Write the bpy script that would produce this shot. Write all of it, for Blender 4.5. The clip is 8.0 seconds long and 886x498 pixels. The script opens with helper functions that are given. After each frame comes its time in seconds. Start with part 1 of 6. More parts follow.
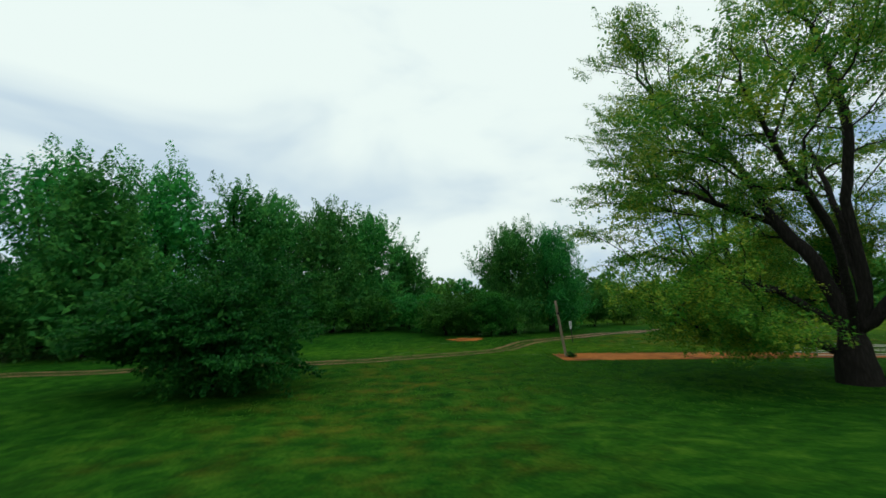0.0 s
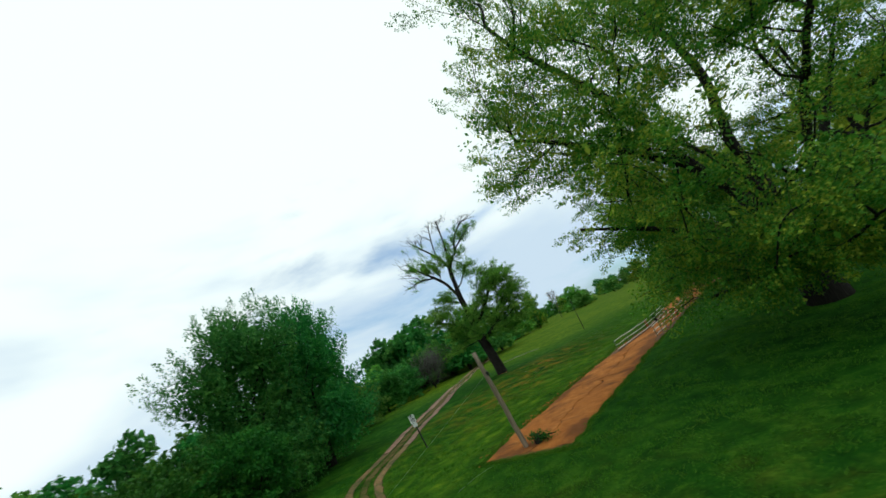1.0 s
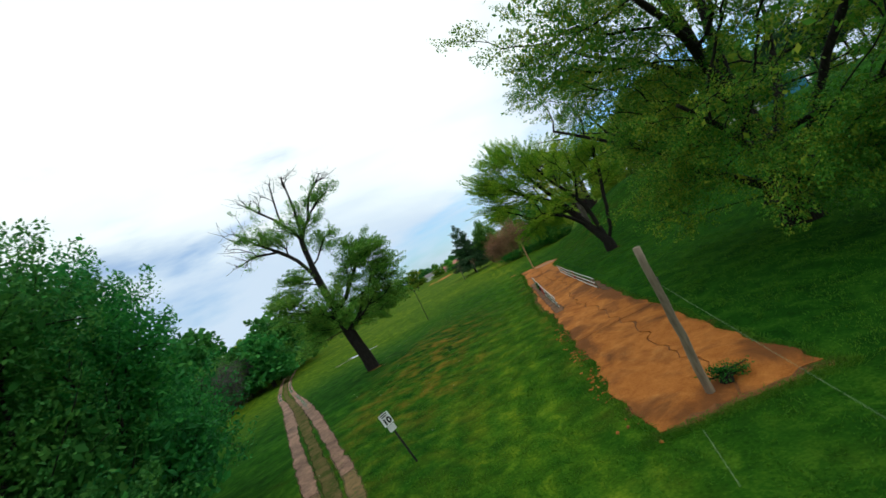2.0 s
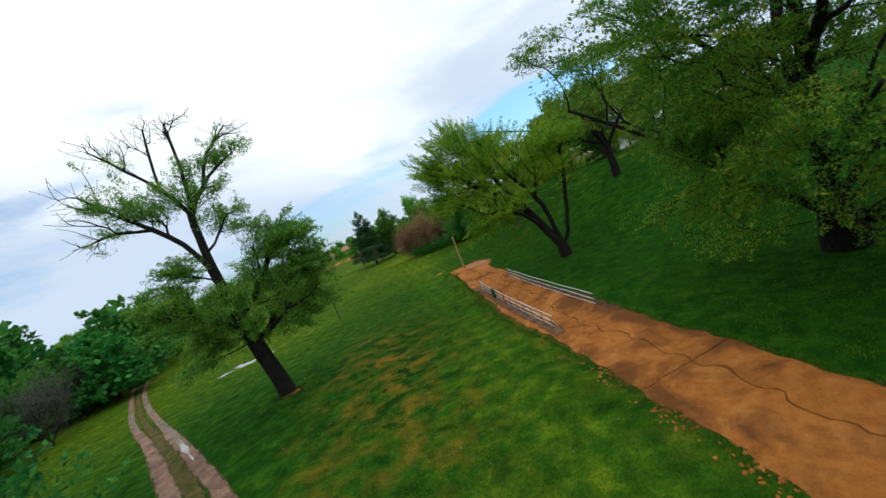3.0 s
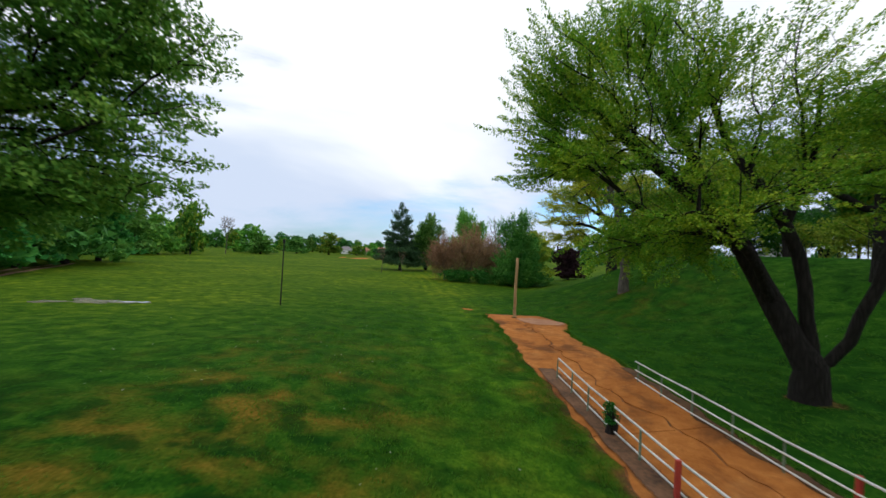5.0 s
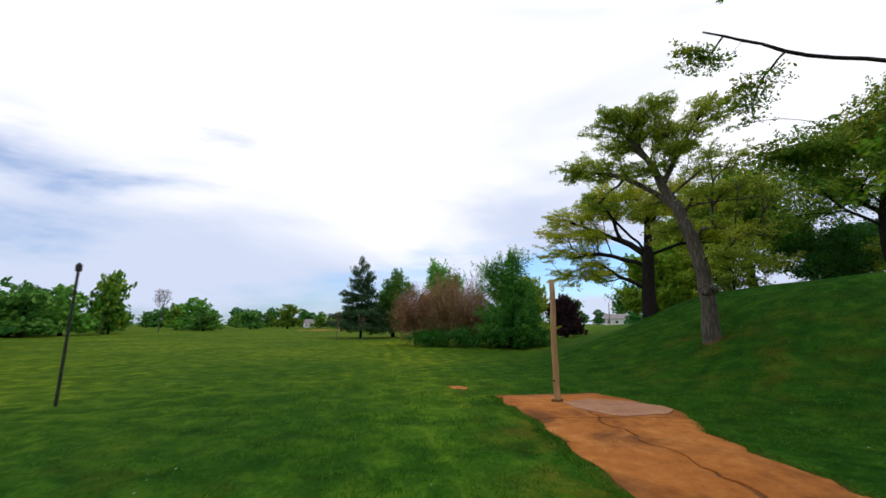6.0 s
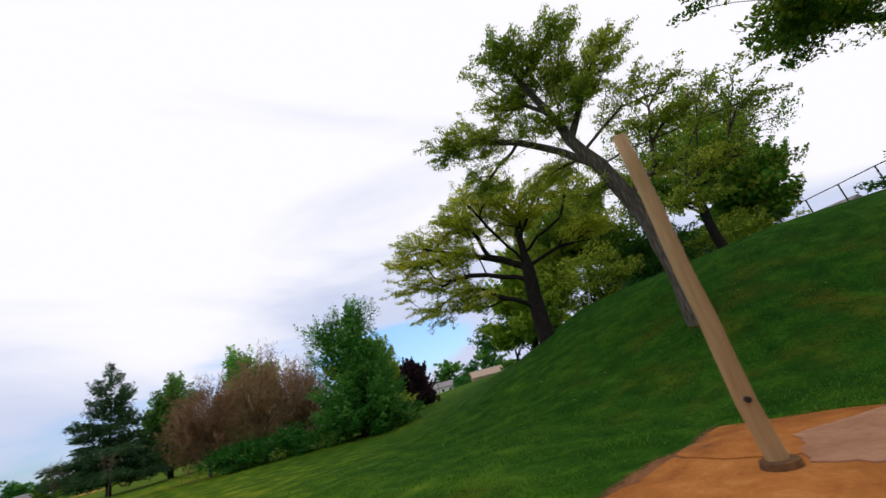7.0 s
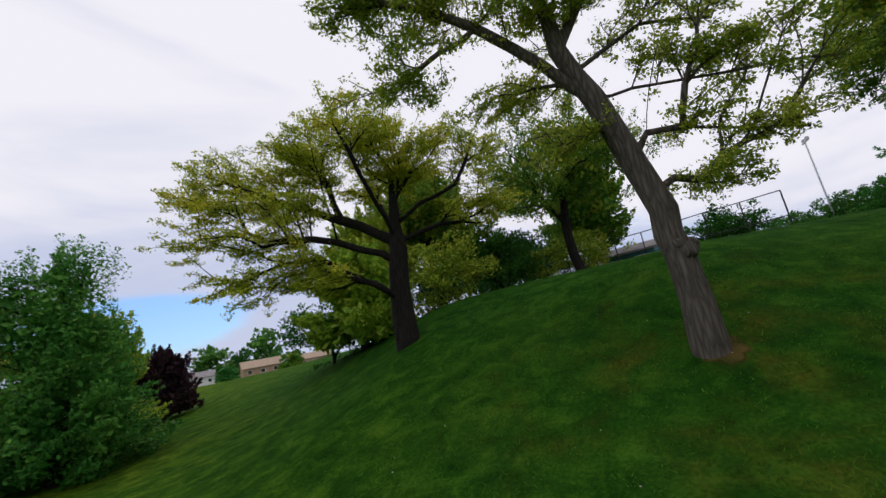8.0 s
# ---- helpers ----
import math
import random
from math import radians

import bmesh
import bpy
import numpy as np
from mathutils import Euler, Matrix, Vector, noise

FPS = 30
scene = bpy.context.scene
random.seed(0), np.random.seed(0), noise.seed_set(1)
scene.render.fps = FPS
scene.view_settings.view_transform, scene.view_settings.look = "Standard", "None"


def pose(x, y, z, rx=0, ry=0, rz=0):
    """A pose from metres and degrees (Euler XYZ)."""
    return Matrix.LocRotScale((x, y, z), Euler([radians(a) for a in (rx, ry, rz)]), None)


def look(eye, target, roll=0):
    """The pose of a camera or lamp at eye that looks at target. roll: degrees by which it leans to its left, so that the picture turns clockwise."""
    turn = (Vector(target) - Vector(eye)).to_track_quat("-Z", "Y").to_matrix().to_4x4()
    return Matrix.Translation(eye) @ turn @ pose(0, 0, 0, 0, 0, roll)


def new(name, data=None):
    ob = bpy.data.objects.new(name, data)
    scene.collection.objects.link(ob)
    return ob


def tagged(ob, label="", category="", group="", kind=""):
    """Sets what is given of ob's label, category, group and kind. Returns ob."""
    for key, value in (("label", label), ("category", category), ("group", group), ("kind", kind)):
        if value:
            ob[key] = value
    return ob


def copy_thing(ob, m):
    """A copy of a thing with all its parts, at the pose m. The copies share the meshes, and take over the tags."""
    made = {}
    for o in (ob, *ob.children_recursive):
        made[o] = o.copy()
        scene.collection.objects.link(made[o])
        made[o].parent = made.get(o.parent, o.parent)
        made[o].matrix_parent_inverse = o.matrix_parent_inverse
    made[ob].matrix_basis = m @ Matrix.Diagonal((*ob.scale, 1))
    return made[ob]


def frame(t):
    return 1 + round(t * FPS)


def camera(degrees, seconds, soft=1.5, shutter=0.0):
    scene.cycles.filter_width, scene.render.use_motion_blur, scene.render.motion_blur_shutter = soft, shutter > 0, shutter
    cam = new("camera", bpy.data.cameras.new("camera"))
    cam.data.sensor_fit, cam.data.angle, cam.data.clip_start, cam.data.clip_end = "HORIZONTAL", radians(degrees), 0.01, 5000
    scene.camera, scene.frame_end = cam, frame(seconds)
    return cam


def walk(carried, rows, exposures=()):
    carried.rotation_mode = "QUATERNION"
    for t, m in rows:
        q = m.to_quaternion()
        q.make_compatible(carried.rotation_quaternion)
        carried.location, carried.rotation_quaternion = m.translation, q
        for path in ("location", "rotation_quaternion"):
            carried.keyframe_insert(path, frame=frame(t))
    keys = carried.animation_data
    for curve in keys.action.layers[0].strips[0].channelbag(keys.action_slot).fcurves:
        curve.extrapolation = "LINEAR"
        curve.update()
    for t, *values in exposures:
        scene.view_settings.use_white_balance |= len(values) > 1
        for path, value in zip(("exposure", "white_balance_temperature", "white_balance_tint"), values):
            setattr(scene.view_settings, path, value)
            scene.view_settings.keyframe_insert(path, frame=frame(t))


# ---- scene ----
# The camera: a small drone that sweeps round a big maple, follows the clay lane and turns up the bank
cam = camera(95.0, 8.0, soft=1.5, shutter=0.13)
PATH = [
    (0.0, pose(26.393, -6.620, 3.279, 97.97, 0.88, 92.34)),
    (0.2, pose(23.215, -8.592, 2.705, 104.19, 3.16, 87.22)),
    (0.5, pose(18.173, -11.307, 2.655, 109.55, 10.19, 70.94)),
    (0.8, pose(12.432, -11.847, 3.426, 108.17, 20.77, 53.47)),
    (1.0, pose(9.039, -11.846, 3.697, 105.30, 23.14, 43.12)),
    (1.2, pose(6.055, -11.545, 4.014, 102.11, 23.82, 34.51)),
    (1.5, pose(2.108, -10.971, 4.306, 98.60, 24.46, 23.52)),
    (2.0, pose(-2.603, -9.155, 4.912, 92.55, 26.76, 8.06)),
    (2.2, pose(-4.041, -8.408, 5.237, 89.58, 27.94, 1.11)),
    (3.3, pose(-6.790, -1.172, 7.365, 82.80, 19.82, -11.72)),
    (3.5, pose(-6.756, 0.369, 7.089, 83.20, 16.73, -10.99)),
    (4.0, pose(-6.347, 4.404, 5.711, 85.57, 7.57, -7.23)),
    (4.5, pose(-6.032, 9.280, 4.405, 87.93, -0.79, -4.40)),
    (5.0, pose(-5.536, 14.614, 3.607, 90.70, -3.00, -2.67)),
    (5.2, pose(-5.345, 17.045, 3.230, 92.32, -3.73, -2.10)),
    (6.3, pose(-4.678, 29.541, 1.980, 103.26, 3.32, -11.11)),
    (6.5, pose(-4.726, 31.446, 1.757, 105.25, 6.20, -15.72)),
    (6.7, pose(-4.592, 33.798, 1.472, 108.24, 10.55, -21.77)),
    (7.0, pose(-4.377, 36.513, 1.299, 109.88, 13.70, -31.01)),
    (7.2, pose(-4.132, 38.162, 1.536, 108.54, 13.04, -37.61)),
    (7.5, pose(-3.381, 40.438, 1.843, 106.78, 11.09, -47.60)),
    (7.7, pose(-2.164, 41.922, 2.499, 103.87, 11.35, -54.18)),
    (8.0, pose(-1.275, 43.500, 2.806, 102.20, 10.44, -61.77)),
]
EXPOSURES = [(0.0, -0.34, 6250, -6), (0.6, -0.27, 6250, -6), (1.2, -0.12, 6230, -4), (2.2, -0.1, 6230, -1), (3.3, -0.1, 6250, 4), (5.2, -0.12, 6270, 8), (6.5, -0.18, 6350, 14), (7.0, -0.25, 6320, 15), (8.0, -0.42, 6300, 16)]
walk(cam, PATH, exposures=EXPOSURES)

# World: bright broken overcast, thin blue gaps low down
world = bpy.data.worlds.new("sky")
scene.world = world
world.use_nodes = True
wn, wl = world.node_tree.nodes, world.node_tree.links
wn.clear()
SUN_EL, SUN_AZ = radians(48), radians(40)


def wnode(kind, **inputs):
    n = wn.new(kind)
    for key, value in inputs.items():
        n.inputs[key.replace("_", " ")].default_value = value
    return n


sky = wn.new("ShaderNodeTexSky")
sky.sky_type, sky.sun_disc, sky.sun_elevation, sky.sun_rotation = "NISHITA", False, SUN_EL, SUN_AZ
coords = wn.new("ShaderNodeTexCoord")
stretch = wn.new("ShaderNodeMapping")
stretch.inputs["Scale"].default_value = (1.0, 1.0, 3.2)
stretch.inputs["Location"].default_value = (3.1, 0.4, 0.2)
wl.new(coords.outputs["Generated"], stretch.inputs["Vector"])
cloud_noise = wnode("ShaderNodeTexNoise", Scale=1.7, Detail=7.0, Roughness=0.55, Distortion=0.3)
wl.new(stretch.outputs["Vector"], cloud_noise.inputs["Vector"])
split = wn.new("ShaderNodeSeparateXYZ")
wl.new(coords.outputs["Generated"], split.inputs["Vector"])
height = wn.new("ShaderNodeMapRange")
height.inputs["From Min"].default_value, height.inputs["From Max"].default_value = 0.0, 0.5
height.inputs["To Min"].default_value, height.inputs["To Max"].default_value = 0.0, 0.2
wl.new(split.outputs["Z"], height.inputs["Value"])
# one blue gap between the clouds, low in the north-east
gap_way = wn.new("ShaderNodeVectorMath")
gap_way.operation = "SUBTRACT"
gap_way.inputs[1].default_value = (0.435, 0.892, 0.118)
wl.new(coords.outputs["Generated"], gap_way.inputs[0])
gap_form = wn.new("ShaderNodeVectorMath")
gap_form.operation = "MULTIPLY"
gap_form.inputs[1].default_value = (1.0, 1.0, 3.0)
wl.new(gap_way.outputs[0], gap_form.inputs[0])
gap_size = wn.new("ShaderNodeVectorMath")
gap_size.operation = "LENGTH"
wl.new(gap_form.outputs[0], gap_size.inputs[0])
gap = wn.new("ShaderNodeMapRange")
gap.interpolation_type = "SMOOTHSTEP"
gap.inputs["From Min"].default_value, gap.inputs["From Max"].default_value = 0.05, 0.27
gap.inputs["To Min"].default_value, gap.inputs["To Max"].default_value = -0.5, 0.0
wl.new(gap_size.outputs["Value"], gap.inputs["Value"])
broken = wn.new("ShaderNodeMath")
wl.new(cloud_noise.outputs["Fac"], broken.inputs[0])
wl.new(gap.outputs["Result"], broken.inputs[1])
thick = wn.new("ShaderNodeMath")
wl.new(broken.outputs[0], thick.inputs[0])
wl.new(height.outputs["Result"], thick.inputs[1])
cover = wn.new("ShaderNodeMapRange")
cover.interpolation_type = "SMOOTHSTEP"
cover.inputs["From Min"].default_value, cover.inputs["From Max"].default_value = 0.30, 0.54
wl.new(thick.outputs[0], cover.inputs["Value"])
sky_gain = wn.new("ShaderNodeMix")
sky_gain.data_type, sky_gain.blend_type = "RGBA", "MULTIPLY"
sky_gain.inputs["Factor"].default_value = 1.0
sky_gain.inputs["B"].default_value = (0.075, 0.11, 0.15, 1)
wl.new(sky.outputs["Color"], sky_gain.inputs["A"])
clouds = wn.new("ShaderNodeMix")
clouds.data_type = "RGBA"
shade_noise = wnode("ShaderNodeTexNoise", Scale=1.1, Detail=5.0, Roughness=0.5, Distortion=0.5)
wl.new(stretch.outputs["Vector"], shade_noise.inputs["Vector"])
low_sky = wn.new("ShaderNodeMapRange")
low_sky.inputs["From Min"].default_value, low_sky.inputs["From Max"].default_value = 0.02, 0.42
low_sky.inputs["To Min"].default_value, low_sky.inputs["To Max"].default_value = -0.19, 0.1
wl.new(split.outputs["Z"], low_sky.inputs["Value"])
lit = wn.new("ShaderNodeMath")
wl.new(shade_noise.outputs["Fac"], lit.inputs[0])
wl.new(low_sky.outputs["Result"], lit.inputs[1])
white = wn.new("ShaderNodeMapRange")
white.interpolation_type = "SMOOTHSTEP"
white.inputs["From Min"].default_value, white.inputs["From Max"].default_value = 0.31, 0.54
wl.new(lit.outputs[0], white.inputs["Value"])
cloud_tone = wn.new("ShaderNodeMix")
cloud_tone.data_type = "RGBA"
cloud_tone.inputs["A"].default_value = (0.74, 0.82, 1.0, 1)
cloud_tone.inputs["B"].default_value = (1.17, 1.17, 1.19, 1)
wl.new(white.outputs["Result"], cloud_tone.inputs["Factor"])
wl.new(cloud_tone.outputs["Result"], clouds.inputs["B"])
wl.new(cover.outputs["Result"], clouds.inputs["Factor"])
wl.new(sky_gain.outputs["Result"], clouds.inputs["A"])
background = wn.new("ShaderNodeBackground")
background.inputs["Strength"].default_value = 1.0
wl.new(clouds.outputs["Result"], background.inputs["Color"])
world_out = wn.new("ShaderNodeOutputWorld")
wl.new(background.outputs["Background"], world_out.inputs["Surface"])

sun_data = bpy.data.lights.new("sun", "SUN")
sun_data.energy, sun_data.angle, sun_data.color = 0.55, radians(14), (1.0, 0.96, 0.9)
sun = new("sun", sun_data)
sun.matrix_world = look((60 * math.sin(SUN_AZ) * math.cos(SUN_EL), 60 * math.cos(SUN_AZ) * math.cos(SUN_EL), 60 * math.sin(SUN_EL)), (0, 0, 0))


# ---- materials ----
def shader(name, roughness=0.8, specular=0.3, metallic=0.0):
    m = bpy.data.materials.new(name)
    m.use_nodes = True
    p = m.node_tree.nodes["Principled BSDF"]
    p.inputs["Roughness"].default_value = roughness
    p.inputs["Specular IOR Level"].default_value = specular
    p.inputs["Metallic"].default_value = metallic
    return m, m.node_tree.nodes, m.node_tree.links, p


def noise_tex(nodes, links, scale, detail=5.0, rough=0.6, source="Object", distortion=0.0):
    c = nodes.new("ShaderNodeTexCoord")
    n = nodes.new("ShaderNodeTexNoise")
    n.inputs["Scale"].default_value, n.inputs["Detail"].default_value = scale, detail
    n.inputs["Roughness"].default_value, n.inputs["Distortion"].default_value = rough, distortion
    links.new(c.outputs[source], n.inputs["Vector"])
    return n.outputs["Fac"]


def ramp(nodes, links, fac, *stops):
    r = nodes.new("ShaderNodeValToRGB")
    while len(r.color_ramp.elements) < len(stops):
        r.color_ramp.elements.new(0.5)
    for e, (at, c) in zip(r.color_ramp.elements, stops):
        e.position, e.color = at, (*c, 1)
    links.new(fac, r.inputs["Fac"])
    return r.outputs["Color"]


def mix(nodes, links, fac, a, b, blend="MIX"):
    m = nodes.new("ShaderNodeMix")
    m.data_type, m.blend_type = "RGBA", blend
    for socket, value in (("Factor", fac), ("A", a), ("B", b)):
        if isinstance(value, (int, float)):
            m.inputs[socket].default_value = value
        elif isinstance(value, tuple):
            m.inputs[socket].default_value = (*value, 1)
        else:
            links.new(value, m.inputs[socket])
    return m.outputs["Result"]


def maths(nodes, links, op, a, b=0.0, c=None):
    m = nodes.new("ShaderNodeMath")
    m.operation = op
    for i, value in enumerate((a, b) if c is None else (a, b, c)):
        if isinstance(value, (int, float)):
            m.inputs[i].default_value = value
        else:
            links.new(value, m.inputs[i])
    return m.outputs[0]


def bump(nodes, links, p, fac, strength, distance):
    b = nodes.new("ShaderNodeBump")
    b.inputs["Strength"].default_value, b.inputs["Distance"].default_value = strength, distance
    links.new(fac, b.inputs["Height"])
    links.new(b.outputs["Normal"], p.inputs["Normal"])


def fade_rim(m, n, l, p, patch):
    """Lets a thin sheet of earth break up into the grass towards its rim, with a ragged edge."""
    uv = n.new("ShaderNodeUVMap")
    uv.uv_map = "across_along"
    axes = n.new("ShaderNodeSeparateXYZ")
    l.new(uv.outputs["UV"], axes.inputs["Vector"])
    if patch:
        e = axes.outputs["Y"]
    else:
        e = maths(n, l, "ABSOLUTE", maths(n, l, "MULTIPLY_ADD", axes.outputs["X"], 2.0, -1.0))
        ends = maths(n, l, "ABSOLUTE", maths(n, l, "MULTIPLY_ADD", axes.outputs["Y"], 2.0, -1.0))
        e = maths(n, l, "MAXIMUM", e, maths(n, l, "MULTIPLY_ADD", maths(n, l, "SUBTRACT", ends, 0.98), 40.0, 0.2))
    rag = maths(n, l, "ADD", maths(n, l, "MULTIPLY", noise_tex(n, l, 1.6, 5.0, 0.6), 0.8), maths(n, l, "MULTIPLY", noise_tex(n, l, 14.0, 4.0, 0.7), 0.3))
    edge = n.new("ShaderNodeMapRange")
    edge.interpolation_type = "SMOOTHSTEP"
    edge.inputs["From Min"].default_value, edge.inputs["From Max"].default_value = 0.62, 0.95
    edge.inputs["To Min"].default_value, edge.inputs["To Max"].default_value = 1.0, 0.0
    l.new(maths(n, l, "ADD", e, maths(n, l, "SUBTRACT", rag, 0.52)), edge.inputs["Value"])
    l.new(edge.outputs["Result"], p.inputs["Alpha"])
    return m


def plain(name, low, high, scale=6.0, roughness=0.7, metallic=0.0, rough_bump=0.3, distance=0.01, specular=0.3, stretch_z=1.0, fade=""):
    """A paint, wood, metal or stone: two tones at two scales, with relief."""
    m, n, l, p = shader(name, roughness, specular, metallic)
    c = n.new("ShaderNodeTexCoord")
    mp = n.new("ShaderNodeMapping")
    mp.inputs["Scale"].default_value = (1, 1, stretch_z)
    l.new(c.outputs["Object"], mp.inputs["Vector"])
    facs = []
    for s, d in ((scale, 6.0), (scale * 7, 4.0)):
        t = n.new("ShaderNodeTexNoise")
        t.inputs["Scale"].default_value, t.inputs["Detail"].default_value = s, d
        l.new(mp.outputs["Vector"], t.inputs["Vector"])
        facs.append(t.outputs["Fac"])
    fac = maths(n, l, "MULTIPLY_ADD", facs[1], 0.4, maths(n, l, "MULTIPLY", facs[0], 0.6))
    info = n.new("ShaderNodeObjectInfo")
    col = ramp(n, l, fac, (0.35, low), (0.65, high))
    tone = maths(n, l, "MULTIPLY_ADD", info.outputs["Random"], 0.25, 0.87)
    tones = n.new("ShaderNodeCombineColor")
    for k in range(3):
        l.new(tone, tones.inputs[k])
    l.new(mix(n, l, 1.0, col, tones.outputs["Color"], "MULTIPLY"), p.inputs["Base Color"])
    bump(n, l, p, fac, rough_bump, distance)
    if fade:
        fade_rim(m, n, l, p, fade == "patch")
    return m


def leaf_material(name, dark, light, tip, yellow=0.15):
    """Thin leaves: every leaf has a tone of its own, light comes through."""
    m, n, l, p = shader(name, 0.6, 0.1)
    geo = n.new("ShaderNodeNewGeometry")
    info = n.new("ShaderNodeObjectInfo")
    big = noise_tex(n, l, 0.5, 4.0, 0.6)
    fac = maths(n, l, "MULTIPLY_ADD", geo.outputs["Random Per Island"], 0.4, maths(n, l, "MULTIPLY_ADD", big, 1.0, -0.2))
    col = ramp(n, l, fac, (0.1, dark), (0.5, light), (1.0 - yellow * 0.6, tip))
    hue = n.new("ShaderNodeHueSaturation")
    l.new(maths(n, l, "MULTIPLY_ADD", info.outputs["Random"], 0.03, 0.485), hue.inputs["Hue"])
    l.new(maths(n, l, "MULTIPLY_ADD", info.outputs["Random"], 0.3, 1.12), hue.inputs["Value"])
    l.new(col, hue.inputs["Color"])
    l.new(hue.outputs["Color"], p.inputs["Base Color"])
    tr = n.new("ShaderNodeBsdfTranslucent")
    l.new(hue.outputs["Color"], tr.inputs["Color"])
    ms = n.new("ShaderNodeMixShader")
    ms.inputs["Fac"].default_value = 0.3
    l.new(p.outputs["BSDF"], ms.inputs[1])
    l.new(tr.outputs["BSDF"], ms.inputs[2])
    l.new(ms.outputs["Shader"], n["Material Output"].inputs["Surface"])
    return m


def bark_material(name, low, high):
    m, n, l, p = shader(name, 0.9, 0.15)
    c = n.new("ShaderNodeTexCoord")
    mp = n.new("ShaderNodeMapping")
    mp.inputs["Scale"].default_value = (9, 9, 1.3)
    l.new(c.outputs["Object"], mp.inputs["Vector"])
    v = n.new("ShaderNodeTexVoronoi")
    v.feature = "DISTANCE_TO_EDGE"
    v.inputs["Scale"].default_value = 1.1
    l.new(mp.outputs["Vector"], v.inputs["Vector"])
    t = n.new("ShaderNodeTexNoise")
    t.inputs["Scale"].default_value, t.inputs["Detail"].default_value = 2.2, 8.0
    l.new(mp.outputs["Vector"], t.inputs["Vector"])
    fac = maths(n, l, "MULTIPLY_ADD", v.outputs["Distance"], 1.1, maths(n, l, "MULTIPLY", t.outputs["Fac"], 0.6))
    blotch = noise_tex(n, l, 1.1, 4.0)
    col = mix(n, l, maths(n, l, "MULTIPLY", blotch, 0.5), ramp(n, l, fac, (0.2, low), (0.75, high)), high)
    l.new(col, p.inputs["Base Color"])
    bump(n, l, p, fac, 0.9, 0.05)
    return m


LEAF_MAPLE = leaf_material("maple_leaves", (0.04, 0.15, 0.01), (0.135, 0.29, 0.018), (0.36, 0.46, 0.03), 0.4)
LEAF_DEEP = leaf_material("deep_green_leaves", (0.011, 0.062, 0.012), (0.028, 0.125, 0.016), (0.065, 0.175, 0.018))
LEAF_SILVER = leaf_material("silver_maple_leaves", (0.022, 0.1, 0.014), (0.085, 0.205, 0.02), (0.28, 0.32, 0.03), 0.45)
LEAF_MID = leaf_material("mid_green_leaves", (0.028, 0.1, 0.018), (0.07, 0.19, 0.03), (0.16, 0.29, 0.05), 0.3)
LEAF_HALF = leaf_material("pale_maple_leaves", (0.03, 0.14, 0.025), (0.1, 0.285, 0.038), (0.24, 0.44, 0.065), 0.35)
LEAF_BLUE = leaf_material("cool_green_leaves", (0.014, 0.088, 0.021), (0.042, 0.175, 0.033), (0.105, 0.28, 0.045))
LEAF_FOREST = leaf_material("wood_edge_leaves", (0.018, 0.11, 0.026), (0.055, 0.215, 0.04), (0.12, 0.32, 0.055))
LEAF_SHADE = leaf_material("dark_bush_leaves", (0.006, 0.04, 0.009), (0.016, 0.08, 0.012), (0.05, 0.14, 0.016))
LEAF_OAK = leaf_material("young_oak_leaves", (0.13, 0.2, 0.013), (0.33, 0.39, 0.028), (0.58, 0.5, 0.045), 0.45)
LEAF_OLIVE = leaf_material("olive_leaves", (0.09, 0.19, 0.02), (0.24, 0.35, 0.035), (0.45, 0.48, 0.06), 0.45)
LEAF_CONIFER = leaf_material("conifer_needles", (0.018, 0.05, 0.025), (0.035, 0.085, 0.035), (0.06, 0.12, 0.04))
LEAF_PURPLE = leaf_material("purple_leaves", (0.02, 0.012, 0.018), (0.035, 0.018, 0.025), (0.06, 0.03, 0.03))
LEAF_GREY = leaf_material("bare_grey_twigs", (0.04, 0.04, 0.036), (0.085, 0.085, 0.075), (0.14, 0.14, 0.12))
LEAF_BROWN = leaf_material("bare_brown_twigs", (0.14, 0.08, 0.04), (0.26, 0.16, 0.08), (0.36, 0.24, 0.13))
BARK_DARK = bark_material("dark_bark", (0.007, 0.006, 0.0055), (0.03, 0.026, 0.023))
BARK_GREY = bark_material("grey_bark", (0.02, 0.017, 0.014), (0.16, 0.14, 0.115))
WOOD_POLE = plain("weathered_pole_wood", (0.12, 0.09, 0.065), (0.32, 0.26, 0.19), 3.0, 0.85, stretch_z=0.12, distance=0.015)
WOOD_NEW = plain("stripped_pole_wood", (0.34, 0.2, 0.09), (0.52, 0.34, 0.17), 3.0, 0.8, stretch_z=0.12, distance=0.012)
WHITE_PAINT = plain("white_rail_paint", (0.55, 0.55, 0.52), (0.8, 0.8, 0.78), 4.0, 0.5)
RED_PAINT = plain("red_post_paint", (0.35, 0.04, 0.03), (0.5, 0.07, 0.05), 5.0, 0.5)
GREEN_PAINT = plain("faded_green_post_paint", (0.07, 0.11, 0.07), (0.24, 0.3, 0.22), 5.0, 0.6)
DARK_STEEL = plain("dark_steel", (0.02, 0.022, 0.02), (0.05, 0.055, 0.05), 9.0, 0.5, metallic=0.4)
GALVANISED = plain("galvanised_steel", (0.32, 0.33, 0.34), (0.5, 0.51, 0.52), 9.0, 0.45, metallic=0.7)
SIGN_WHITE = plain("sign_sheeting", (0.68, 0.69, 0.7), (0.82, 0.83, 0.84), 3.0, 0.4, rough_bump=0.05)
SIGN_BLACK = plain("sign_black", (0.012, 0.012, 0.013), (0.03, 0.03, 0.03), 5.0, 0.5, rough_bump=0.05)
